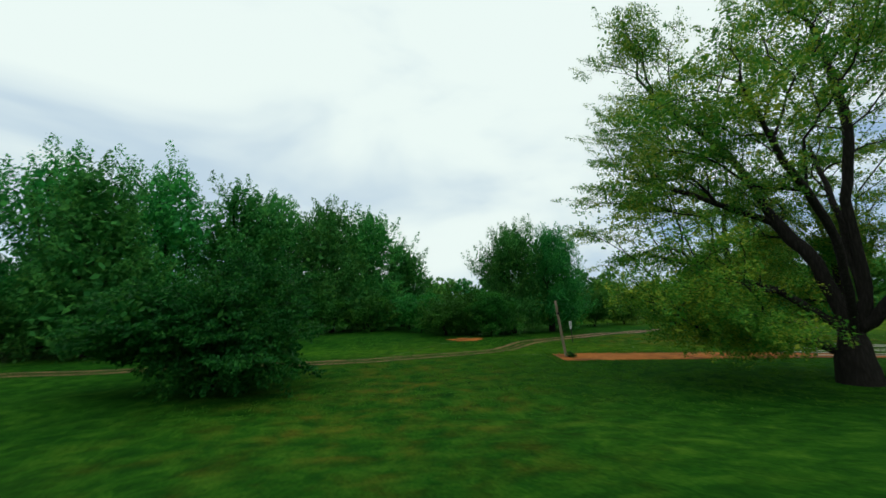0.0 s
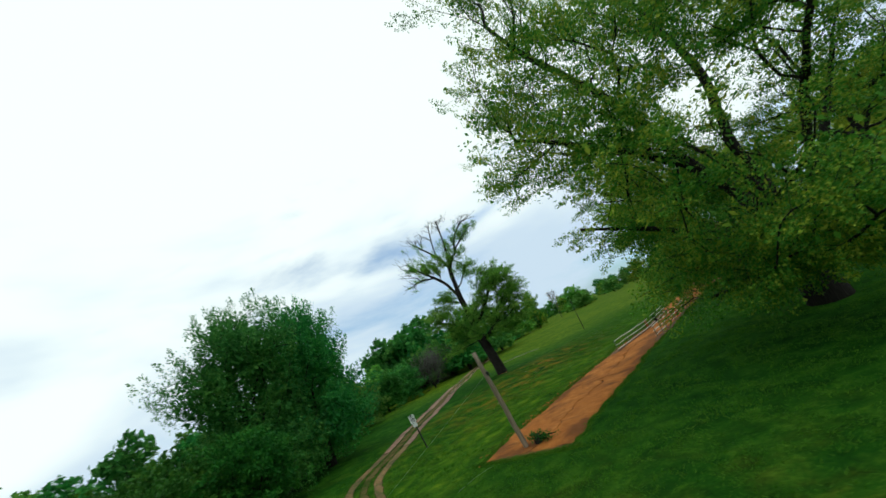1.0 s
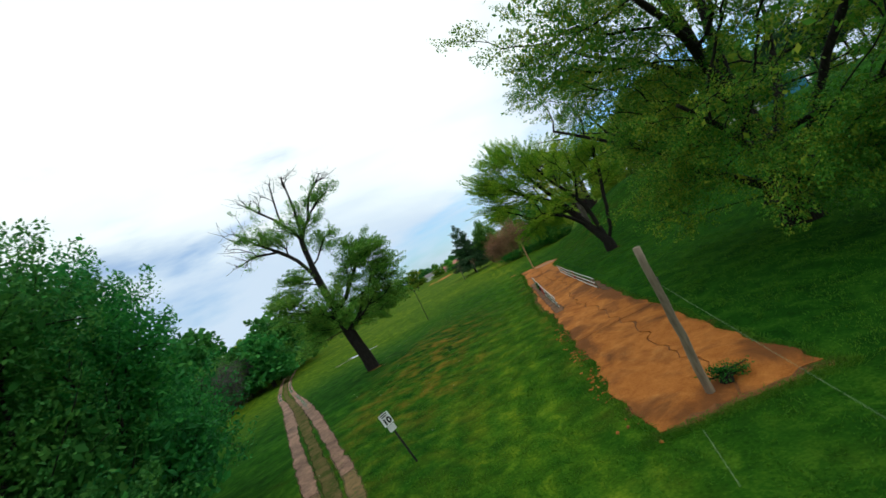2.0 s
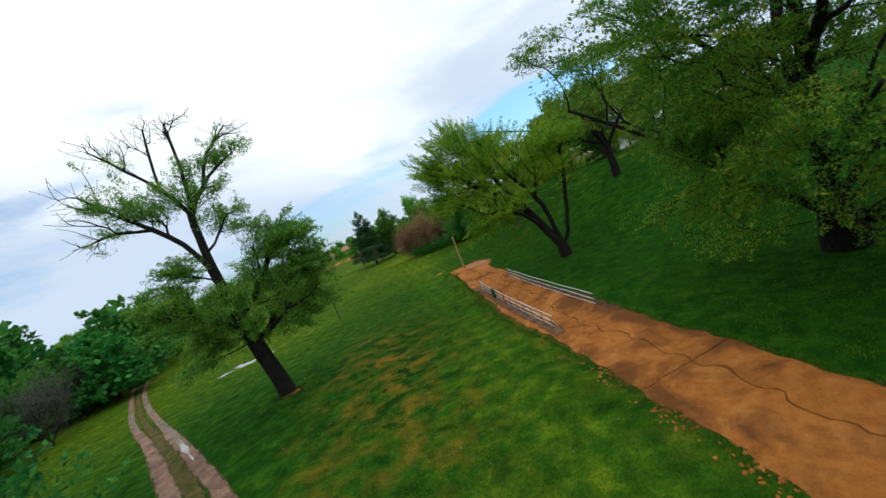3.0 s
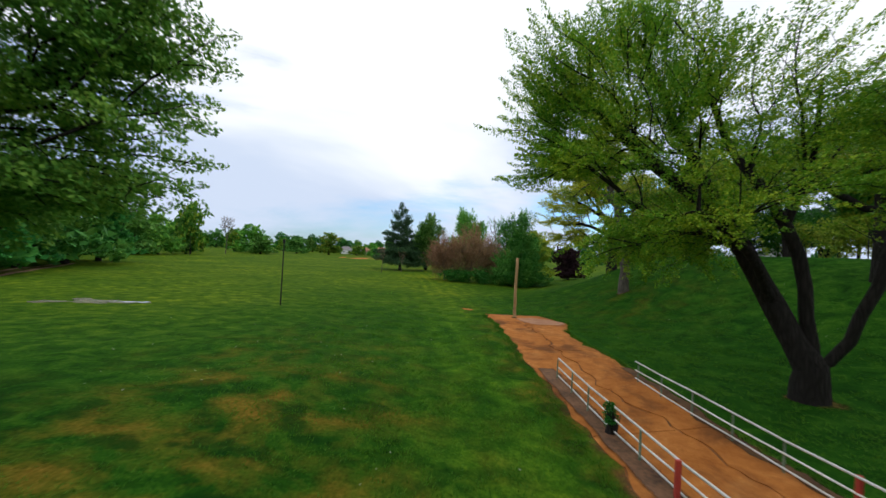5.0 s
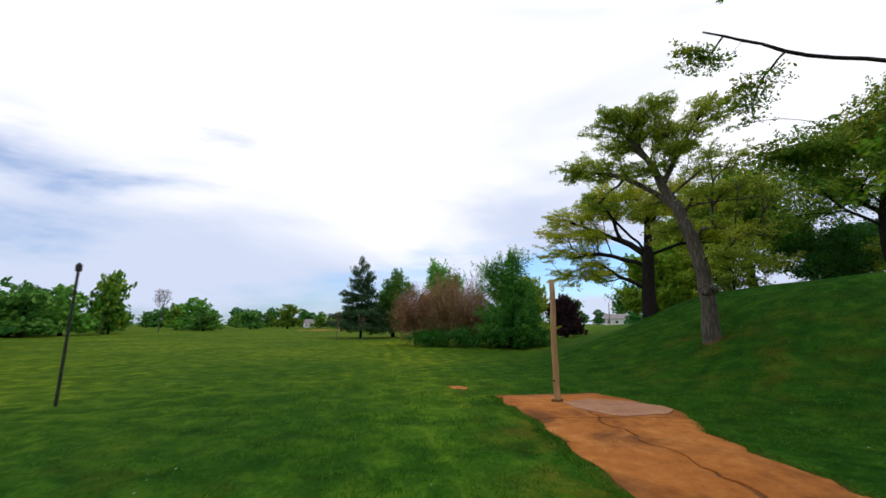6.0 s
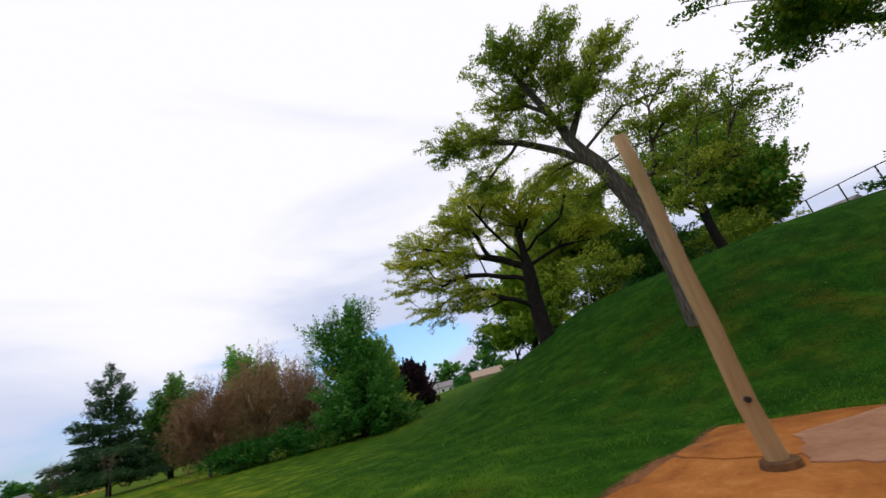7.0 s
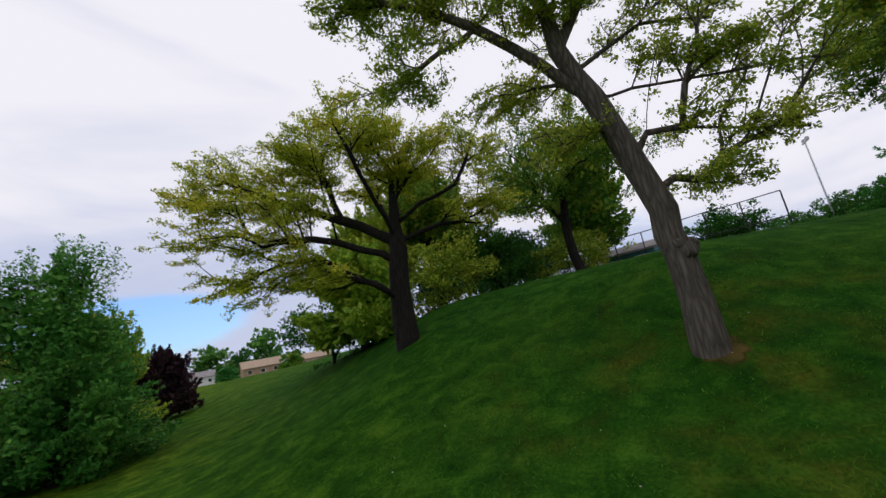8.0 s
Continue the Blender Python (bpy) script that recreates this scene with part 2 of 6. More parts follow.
CONCRETE = plain("pale_concrete", (0.34, 0.15, 0.075), (0.5, 0.27, 0.155), 1.3, 0.95)
SOIL = plain("dark_damp_soil", (0.07, 0.035, 0.016), (0.2, 0.095, 0.035), 2.0, 0.95, distance=0.03)
DAMP_CLAY = plain("damp_brown_clay", (0.1, 0.04, 0.014), (0.3, 0.12, 0.036), 2.2, 0.95, distance=0.03, fade="strip")
SOIL_STRIP = plain("dark_soil_strip", (0.045, 0.024, 0.012), (0.15, 0.075, 0.03), 2.4, 0.95, distance=0.03, fade="strip")
SOIL_BROWN = plain("trodden_brown_soil", (0.06, 0.034, 0.02), (0.24, 0.12, 0.06), 1.6, 0.95, distance=0.03, fade="strip")
RUT_MUD = plain("rutted_mud", (0.08, 0.04, 0.024), (0.36, 0.21, 0.14), 1.4, 0.8, distance=0.04, fade="strip")
RUT_WORN = plain("grassy_rut", (0.03, 0.045, 0.01), (0.24, 0.14, 0.06), 0.9, 0.95, distance=0.03, fade="strip")
WORN_STRIP = plain("trodden_grass", (0.02, 0.045, 0.006), (0.14, 0.1, 0.045), 2.0, 1.0, specular=0.02, fade="strip")
WORN_FADE = plain("worn_thin_grass", (0.03, 0.04, 0.008), (0.12, 0.08, 0.025), 3.0, 1.0, specular=0.02, fade="patch")
BRICK_TAN = plain("tan_brick", (0.36, 0.24, 0.16), (0.5, 0.36, 0.25), 0.8, 0.9)
SIDING_WHITE = plain("white_siding", (0.6, 0.6, 0.6), (0.78, 0.78, 0.76), 0.7, 0.7)
SIDING_BLUE = plain("blue_siding", (0.05, 0.22, 0.32), (0.08, 0.3, 0.42), 0.7, 0.6)
ROOF_GREY = plain("grey_shingles", (0.16, 0.15, 0.15), (0.28, 0.26, 0.26), 1.5, 0.9)
ROOF_TAN = plain("tan_shingles", (0.33, 0.24, 0.17), (0.45, 0.34, 0.25), 1.5, 0.9)
ROOF_RED = plain("red_brown_shingles", (0.3, 0.13, 0.09), (0.42, 0.2, 0.14), 1.5, 0.9)
GLASS_DARK = plain("dark_window_glass", (0.02, 0.025, 0.03), (0.05, 0.06, 0.07), 1.0, 0.1, rough_bump=0.0, specular=0.6)
ROPE = plain("pale_wire", (0.16, 0.24, 0.12), (0.3, 0.38, 0.22), 9.0, 0.6)


def clay_material(patch=False):
    m, n, l, p = shader("bare_clay" if patch else "red_clay", 0.95, 0.1)
    big = noise_tex(n, l, 0.45, 6.0, 0.62, distortion=0.5)
    mid = noise_tex(n, l, 2.6, 6.0, 0.65, distortion=0.3)
    fine = noise_tex(n, l, 22.0, 5.0, 0.75)
    damp = noise_tex(n, l, 0.5, 5.0, 0.6, distortion=0.6)
    fac = maths(n, l, "MULTIPLY_ADD", fine, 0.3, maths(n, l, "MULTIPLY_ADD", mid, 0.4, maths(n, l, "MULTIPLY", big, 0.35)))
    col = ramp(n, l, fac, (0.34, (0.15, 0.045, 0.01)), (0.47, (0.35, 0.12, 0.025)), (0.56, (0.45, 0.165, 0.038)), (0.68, (0.6, 0.27, 0.085)))
    place = n.new("ShaderNodeTexCoord")
    axes = n.new("ShaderNodeSeparateXYZ")
    l.new(place.outputs["Object"], axes.inputs["Vector"])

    def off(u, centre, half):
        d = maths(n, l, "DIVIDE", maths(n, l, "SUBTRACT", u, centre), half)
        return maths(n, l, "MULTIPLY", d, d)

    corner = maths(n, l, "EXPONENT", maths(n, l, "MULTIPLY", maths(n, l, "ADD", off(axes.outputs["X"], 2.0, 0.75), off(axes.outputs["Y"], 0.6, 0.9)), -1.0), 0.0)
    rails = maths(n, l, "EXPONENT", maths(n, l, "MULTIPLY", maths(n, l, "ADD", off(axes.outputs["X"], 1.5, 0.7), off(axes.outputs["Y"], 14.0, 8.0)), -1.0), 0.0)
    west = maths(n, l, "EXPONENT", maths(n, l, "MULTIPLY", maths(n, l, "ADD", off(axes.outputs["X"], -1.3, 0.45), off(axes.outputs["Y"], 6.0, 4.5)), -1.0), 0.0)
    bend = maths(n, l, "EXPONENT", maths(n, l, "MULTIPLY", maths(n, l, "ADD", off(axes.outputs["X"], 1.6, 0.5), off(axes.outputs["Y"], 10.5, 4.0)), -1.0), 0.0)
    joint = maths(n, l, "EXPONENT", maths(n, l, "MULTIPLY", off(axes.outputs["Y"], 7.1, 0.35), -1.0), 0.0)
    tip = maths(n, l, "EXPONENT", maths(n, l, "MULTIPLY", maths(n, l, "ADD", off(axes.outputs["X"], -0.6, 0.9), off(axes.outputs["Y"], -0.3, 0.5)), -1.0), 0.0)
    foot = maths(n, l, "EXPONENT", maths(n, l, "MULTIPLY", maths(n, l, "ADD", off(axes.outputs["X"], 0.25, 0.5), off(axes.outputs["Y"], 0.1, 0.4)), -1.0), 0.0)
    end = maths(n, l, "EXPONENT", maths(n, l, "MULTIPLY", maths(n, l, "ADD", off(axes.outputs["X"], -1.25, 0.35), off(axes.outputs["Y"], 36.3, 1.2)), -1.0), 0.0)
    for spot, gain in ((west, 0.1), (bend, 0.07), (joint, 0.08), (tip, 0.13), (foot, 0.2), (end, 0.16)):
        damp = maths(n, l, "ADD", damp, maths(n, l, "MULTIPLY", spot, gain))
    damp = maths(n, l, "ADD", damp, maths(n, l, "ADD", maths(n, l, "MULTIPLY", corner, 0.3), maths(n, l, "MULTIPLY", rails, 0.16)))
    col = mix(n, l, ramp(n, l, damp, (0.5, (0, 0, 0)), (0.66, (0.85, 0.85, 0.85))), col, (0.13, 0.05, 0.018))
    l.new(col, p.inputs["Base Color"])
    bump(n, l, p, fac, 0.7, 0.05)
    if patch:
        fade_rim(m, n, l, p, True)
    return m


CLAY = clay_material()
CLAY_FADE = clay_material(True)


def water_material():
    m, n, l, p = shader("muddy_water", 0.06, 0.5)
    l.new(ramp(n, l, noise_tex(n, l, 0.8), (0.3, (0.26, 0.22, 0.18)), (0.7, (0.4, 0.36, 0.31))), p.inputs["Base Color"])
    return m


WATER = water_material()


def grass_material():
    """Spring turf: blade grain, clumps, mowing lines along the lane and dry yellow patches."""
    m, n, l, p = shader("turf", 1.0, 0.02)
    fine = noise_tex(n, l, 14.0, 4.0, 0.7)
    clump = noise_tex(n, l, 1.3, 5.0, 0.65, distortion=0.6)
    field = noise_tex(n, l, 0.09, 4.0, 0.55)
    base = maths(n, l, "MULTIPLY_ADD", fine, 0.4, maths(n, l, "MULTIPLY", clump, 0.6))
    col = ramp(n, l, base, (0.34, (0.004, 0.023, 0.0025)), (0.5, (0.0125, 0.06, 0.0045)), (0.66, (0.04, 0.115, 0.009)))
    # lighter, yellower towards the open meadow
    c = n.new("ShaderNodeTexCoord")
    s = n.new("ShaderNodeSeparateXYZ")
    l.new(c.outputs["Object"], s.inputs["Vector"])
    x, y = s.outputs["X"], s.outputs["Y"]
    col = mix(n, l, ramp(n, l, field, (0.42, (0, 0, 0)), (0.68, (0.75, 0.75, 0.75))), col, mix(n, l, 1.0, col, (1.75, 1.35, 1.3), "MULTIPLY"))

    def near(u, centre, half):
        d = maths(n, l, "DIVIDE", maths(n, l, "SUBTRACT", u, centre), half)
        return maths(n, l, "EXPONENT", maths(n, l, "MULTIPLY", maths(n, l, "MULTIPLY", d, d), -1.0), 0.0)

    # paler old grass out on the meadow
    far = n.new("ShaderNodeMapRange")
    far.interpolation_type = "SMOOTHSTEP"
    far.inputs["From Min"].default_value, far.inputs["From Max"].default_value = 35.0, 76.0
    l.new(maths(n, l, "ADD", y, maths(n, l, "MULTIPLY", x, -1.0)), far.inputs["Value"])
    level = maths(n, l, "MULTIPLY", far.outputs["Result"], maths(n, l, "MULTIPLY_ADD", field, 0.6, 0.5))
    col = mix(n, l, level, col, mix(n, l, 1.0, col, (4.4, 1.85, 1.25), "MULTIPLY"))
    # mowing lines
    wob = maths(n, l, "MULTIPLY", noise_tex(n, l, 0.25, 2.0), 1.6)
    stripe = maths(n, l, "SINE", maths(n, l, "MULTIPLY", maths(n, l, "ADD", maths(n, l, "MULTIPLY_ADD", y, 0.06, x), wob), 5.2))
    lines = maths(n, l, "MULTIPLY", maths(n, l, "MULTIPLY_ADD", stripe, 0.5, 0.5), near(x, -3.8, 3.4))
    band = maths(n, l, "MULTIPLY", near(x, -3.5, 2.4), maths(n, l, "MULTIPLY_ADD", far.outputs["Result"], -0.8, 0.8))
    col = mix(n, l, band, col, mix(n, l, 1.0, col, (2.1, 1.55, 1.25), "MULTIPLY"))
    col = mix(n, l, maths(n, l, "MULTIPLY", lines, 0.8), col, mix(n, l, 1.0, col, (1.7, 1.35, 1.2), "MULTIPLY"))
    # dry patches
    patch = noise_tex(n, l, 0.75, 6.0, 0.62, distortion=0.25)
    where = maths(n, l, "MULTIPLY", near(x, -8.8, 3.6), near(y, 17.0, 11.0))
    where = maths(n, l, "MAXIMUM", where, maths(n, l, "MULTIPLY", maths(n, l, "MULTIPLY", near(x, 9.0, 12.0), near(y, -9.0, 5.0)), 0.35))
    where = maths(n, l, "MAXIMUM", where, maths(n, l, "MULTIPLY", maths(n, l, "MULTIPLY", near(x, -1.8, 1.0), near(y, 22.0, 16.0)), 0.8))
    where = maths(n, l, "MAXIMUM", where, maths(n, l, "MULTIPLY", maths(n, l, "MULTIPLY", near(x, 8.0, 5.0), near(y, 41.0, 6.0)), 0.2))
    dry = maths(n, l, "MULTIPLY", where, ramp(n, l, patch, (0.54, (0, 0, 0)), (0.68, (1, 1, 1))))
    thin = maths(n, l, "MULTIPLY", maths(n, l, "MULTIPLY", near(x, -7.5, 4.2), near(y, 9.0, 11.0)), ramp(n, l, noise_tex(n, l, 1.5, 5.0, 0.62), (0.4, (0, 0, 0)), (0.62, (0.75, 0.75, 0.75))))
    col = mix(n, l, thin, col, mix(n, l, 1.0, col, (2.8, 1.5, 1.1), "MULTIPLY"))
    olive = ramp(n, l, fine, (0.3, (0.06, 0.062, 0.006)), (0.72, (0.17, 0.14, 0.016)))
    col = mix(n, l, maths(n, l, "MULTIPLY", maths(n, l, "MULTIPLY", where, ramp(n, l, patch, (0.42, (0, 0, 0)), (0.56, (1, 1, 1)))), 0.75), col, olive)
    straw = ramp(n, l, fine, (0.3, (0.15, 0.08, 0.01)), (0.5, (0.27, 0.14, 0.02)), (0.72, (0.42, 0.2, 0.04)))
    col = mix(n, l, maths(n, l, "MULTIPLY", dry, 0.66), col, straw)
    # darker lush tufts
    tuft = noise_tex(n, l, 1.05, 3.0, 0.5)
    lush = maths(n, l, "MULTIPLY", ramp(n, l, tuft, (0.54, (0, 0, 0)), (0.63, (1, 1, 1))), maths(n, l, "MULTIPLY_ADD", where, 0.75, 0.2))
    col = mix(n, l, lush, col, (0.006, 0.035, 0.004))
    l.new(col, p.inputs["Base Color"])
    bump(n, l, p, base, 0.8, 0.06)
    return m


TURF = grass_material()


# ---- shaping helpers ----
def smooth(u):
    u = np.clip(u, 0.0, 1.0)
    return u * u * (3 - 2 * u)


def ground_height(x, y):
    """Meadow, level along the clay lane, with a bank that climbs to a plateau east of it."""
    foot = np.interp(y, (-20, 9, 26, 42, 52, 65, 90, 150), (14, 9, 5, 2.7, 2.6, 7, 14, 20))
    width = np.interp(y, (9, 26, 42, 52, 65, 90), (30, 22, 15, 16.5, 24, 30))
    h = 4.6 * smooth((x - foot) / width) * smooth((y + 40) / 50) * np.interp(y, (54, 70, 92, 130), (1.0, 0.74, 0.58, 0.36))
    h = h + 0.4 * smooth((-4 - x) / 9) * smooth((34 - y) / 14)
    h = h + 0.05 * np.sin(x * 0.7 + 1.3 * np.sin(y * 0.31)) * np.sin(y * 0.53 + 0.4) * smooth((abs(x) - 2.0) / 3.0)
    return h


def gz(x, y):
    return float(ground_height(np.float64(x), np.float64(y)))


def mesh_object(name, verts, faces, material, parent=None, label="", smooth_shade=False):
    me = bpy.data.meshes.new(name)
    me.from_pydata([tuple(v) for v in verts], [], [tuple(f) for f in faces])
    me.materials.append(material)
    if smooth_shade:
        me.polygons.foreach_set("use_smooth", [True] * len(me.polygons))
    me.update()
    ob = new(name, me)
    if parent:
        ob.parent = parent
    if label:
        ob["label"] = label
    return ob


def part(name, bm, material, parent, label="", smooth_shade=False):
    me = bpy.data.meshes.new(name)
    bm.normal_update()
    bm.to_mesh(me)
    bm.free()
    me.materials.append(material)
    if smooth_shade:
        me.polygons.foreach_set("use_smooth", [True] * len(me.polygons))
    ob = new(name, me)
    if parent:
        ob.parent = parent
    if label:
        ob["label"] = label
    return ob


def thing(name, at, label, category, group="", turn=0.0):
    e = new(name)
    e.empty_display_size = 0.2
    e.matrix_world = pose(*at, 0, 0, turn)
    return tagged(e, label, category, group)


def box(bm, size, at, turn=None, bevel=0.0):
    m = Matrix.Translation(at) @ (turn.to_4x4() if turn else Matrix.Identity(4)) @ Matrix.Diagonal((*size, 1))
    made = bmesh.ops.create_cube(bm, size=1.0, matrix=m)
    if bevel:
        edges = list({e for v in made["verts"] for e in v.link_edges})
        bmesh.ops.bevel(bm, geom=edges, offset=bevel, segments=2, affect="EDGES", profile=0.6)


def rod(bm, a, b, r0, r1=None, sides=10, wobble=0.0, steps=1, rnd=None):
    """A bar from a to b, tapered, closed, with a little bend if asked for."""
    a, b = Vector(a), Vector(b)
    r1 = r0 if r1 is None else r1
    q = (b - a).to_track_quat("Z", "Y").to_matrix()
    rings = []
    for i in range(steps + 1):
        u = i / steps
        c = a.lerp(b, u)
        if rnd and 0 < i < steps:
            c += q @ Vector((rnd.gauss(0, wobble), rnd.gauss(0, wobble), 0))
        r = r0 + (r1 - r0) * u
        rings.append([bm.verts.new(c + q @ Vector((r * math.cos(2 * math.pi * k / sides), r * math.sin(2 * math.pi * k / sides), 0))) for k in range(sides)])
    for lo, hi in zip(rings, rings[1:]):
        for k in range(sides):
            bm.faces.new((lo[k], lo[(k + 1) % sides], hi[(k + 1) % sides], hi[k]))
    bm.faces.new(rings[0][::-1])
    bm.faces.new(rings[-1])


# ---- trees ----
def grow(stems, boughs, ends, balance, rng, crook=0.07):
    """Branches: first the boughs, then every tip is tied to the nearest place on what has grown so far. Returns places, parents and whether a node is a tip."""
    tips = np.concatenate((boughs, ends))
    pos, par, length = [], [], []
    for stem in stems:
        stem = curve(stem, 0.7) + [np.array(stem[-1], float)]
        start = stem[0]
        if pos:
            d = np.linalg.norm(np.array(pos) - np.array(start), axis=1)
            last = int(d.argmin())
        else:
            pos.append(np.array(start, float)), par.append(-1), length.append(0.0)
            last = 0
        for a, b in zip(stem, stem[1:]):
            a, b = np.array(a, float), np.array(b, float)
            k = max(1, int(np.ceil(np.linalg.norm(b - a) / 1.2)))
            for i in range(1, k + 1):
                p = a + (b - a) * i / k
                p = p + rng.normal(0, 0.03, 3)
                length.append(length[last] + np.linalg.norm(p - pos[last]))
                pos.append(p), par.append(last)
                last = len(pos) - 1
    base = len(pos)
    cap = base + len(tips) * 6
    P = np.zeros((cap, 3))
    P[:base] = pos
    L = np.zeros(cap)
    L[:base] = length
    par = par + [0] * (cap - base)
    count = base
    first = np.array([np.min(np.linalg.norm(P[:base] - t, axis=1)) for t in tips])
    is_tip = np.zeros(cap, bool)
    low = P[:base, 2].min() + 0.16 * (max(t[2] for t in tips) - P[:base, 2].min())
    first[len(boughs):] += 1000.0
    for i in np.argsort(first):
        t = tips[i]
        d = np.linalg.norm(P[:count] - t, axis=1)
        cost = d + balance * L[:count] + np.where(P[:count, 2] < min(low, t[2] * 0.7), 3.0, 0.0) + np.maximum(0, P[:count, 2] - t[2]) * 0.25
        j = int(cost.argmin())
        gap = d[j]
        k = int(np.clip(np.ceil(gap / 0.8), 1, 5))
        a, last = P[j].copy(), j
        for s in range(1, k + 1):
            u = s / k
            p = a + (t - a) * u + np.array((0, 0, 0.10 * gap * np.sin(np.pi * u)))
            if s < k:
                p = p + rng.normal(0, crook * gap, 3)
            P[count], L[count], par[count] = p, L[last] + np.linalg.norm(p - P[last]), last
            last = count
            count += 1
        is_tip[last] = i >= len(boughs)
    # ease the kinks out of the branches
    up = np.array(par[:count])
    for _ in range(3):
        total, kids = np.zeros((count, 3)), np.zeros(count)
        np.add.at(total, up[base:], P[base:count])
        np.add.at(kids, up[base:], 1)
        inner = np.arange(count) >= base
        inner &= kids > 0
        mean = (P[up] + total / np.maximum(kids, 1)[:, None]) / 2
        P[:count][inner] = 0.5 * P[:count][inner] + 0.5 * mean[inner]
    return P[:count], par[:count], is_tip[:count], base


def chains_of(P, par, weight):
    kids = [[] for _ in P]
    for i, p in enumerate(par):
        if p >= 0:
            kids[p].append(i)
    todo, out = [(0, -1)], []
    while todo:
        n, before = todo.pop()
        chain = [before, n] if before >= 0 else [n]
        while kids[n]:
            ks = sorted(kids[n], key=lambda q: -weight[q])
            for other in ks[1:]:
                todo.append((other, n))
            n = ks[0]
            chain.append(n)
        out.append(chain)
    return out


def tubes(P, radius, chains, least_sides=3):
    verts, faces, at = [], [], 0
    for chain in chains:
        pts = P[chain]
        rr = radius[chain].copy()
        if len(chain) > 1 and rr[0] > rr[1] * 1.3:
            rr[0] = rr[1] * 1.15
        sides = 12 if rr.max() > 0.25 else 8 if rr.max() > 0.09 else max(5, least_sides) if rr.max() > 0.03 else least_sides
        tang = np.gradient(pts, axis=0) if len(pts) > 1 else np.array([[0, 0, 1.0]])
        tang /= np.linalg.norm(tang, axis=1)[:, None] + 1e-9
        ref = np.array((1.0, 0, 0)) if abs(tang[0][0]) < 0.8 else np.array((0, 1.0, 0))
        u = ref - tang * (tang @ ref)[:, None]
        u /= np.linalg.norm(u, axis=1)[:, None] + 1e-9
        v = np.cross(tang, u)
        ang = np.arange(sides) * 2 * np.pi / sides
        ring = pts[:, None, :] + rr[:, None, None] * (np.cos(ang)[None, :, None] * u[:, None, :] + np.sin(ang)[None, :, None] * v[:, None, :])
        verts.append(ring.reshape(-1, 3))
        n = len(chain)
        for i in range(n - 1):
            for k in range(sides):
                q = (k + 1) % sides
                faces.append((at + i * sides + k, at + i * sides + q, at + (i + 1) * sides + q, at + (i + 1) * sides + k))
        faces.append(tuple(at + (n - 1) * sides + k for k in range(sides)))
        at += n * sides
    return np.concatenate(verts), faces


def leaf_mesh(name, centres, axis, size, material, rng, slim=0.55, upward=0.7):
    """Many small rhombic leaves as one mesh. axis: the way each leaf points."""
    n = len(centres)
    nor = rng.normal(0, 1, (n, 3))
    nor[:, 2] += upward * 2 * np.sign(rng.random(n) - 0.15)
    side = np.cross(axis, nor)
    side /= np.linalg.norm(side, axis=1)[:, None] + 1e-9
    s = (size * rng.uniform(0.6, 1.35, n))[:, None]
    w = s * slim * 0.5
    v = np.empty((n, 4, 3))
    v[:, 0] = centres - axis * s * 0.5
    v[:, 1] = centres + side * w
    v[:, 2] = centres + axis * s * 0.5
    v[:, 3] = centres - side * w
    me = bpy.data.meshes.new(name)
    me.vertices.add(n * 4)
    me.vertices.foreach_set("co", v.reshape(-1).astype(np.float32))
    me.loops.add(n * 4)
    me.loops.foreach_set("vertex_index", np.arange(n * 4, dtype=np.int32))
    me.polygons.add(n)
    me.polygons.foreach_set("loop_start", np.arange(0, n * 4, 4, dtype=np.int32))
    me.materials.append(material)
    me.update(calc_edges=True)
    return me


def unit(v):
    return v / (np.linalg.norm(v, axis=1)[:, None] + 1e-9)


def in_blobs(blobs, n, rng, shell=0.45, spray_of=5, tuft=0.0):
    """Places inside a crown made of rounded masses, thicker towards their skins."""
    share = np.array([b[6] if len(b) > 6 else b[3] * b[4] * b[5] for b in blobs], float)
    counts = np.maximum(1, (n * share / share.sum()).astype(int))
    out, way = [], []
    for b, k in zip(blobs, counts):
        kids = np.arange(k) // spray_of
        d = unit(rng.normal(0, 1, (kids[-1] + 1, 3)))[kids]
        r = (rng.random(kids[-1] + 1) ** shell)[kids]
        lump = 1 + 0.16 * np.sin(d[:, 0] * 5 + b[0]) * np.sin(d[:, 1] * 4 + b[1] * 2) + 0.1 * np.sin(d[:, 2] * 9 + b[2])
        spray = rng.normal(0, 1, (k, 3)) * np.array((0.2, 0.2, 0.07)) * (b[3] + b[4]) * (0.5 if spray_of > 1 else 0.1)
        if tuft:
            spray = rng.normal(0, tuft, (k, 3)) * np.array((1, 1, 0.4))
        centre = np.array(b[:3]) + d * (r * lump)[:, None] * np.array(b[3:6]) * (0.92 if tuft else 0.95)
        out.append(centre + spray)
        way.append(centre[::spray_of])
    return np.concatenate(out), np.concatenate(way)


def blobs_of(blobs):
    return [b[:6] for b in blobs]


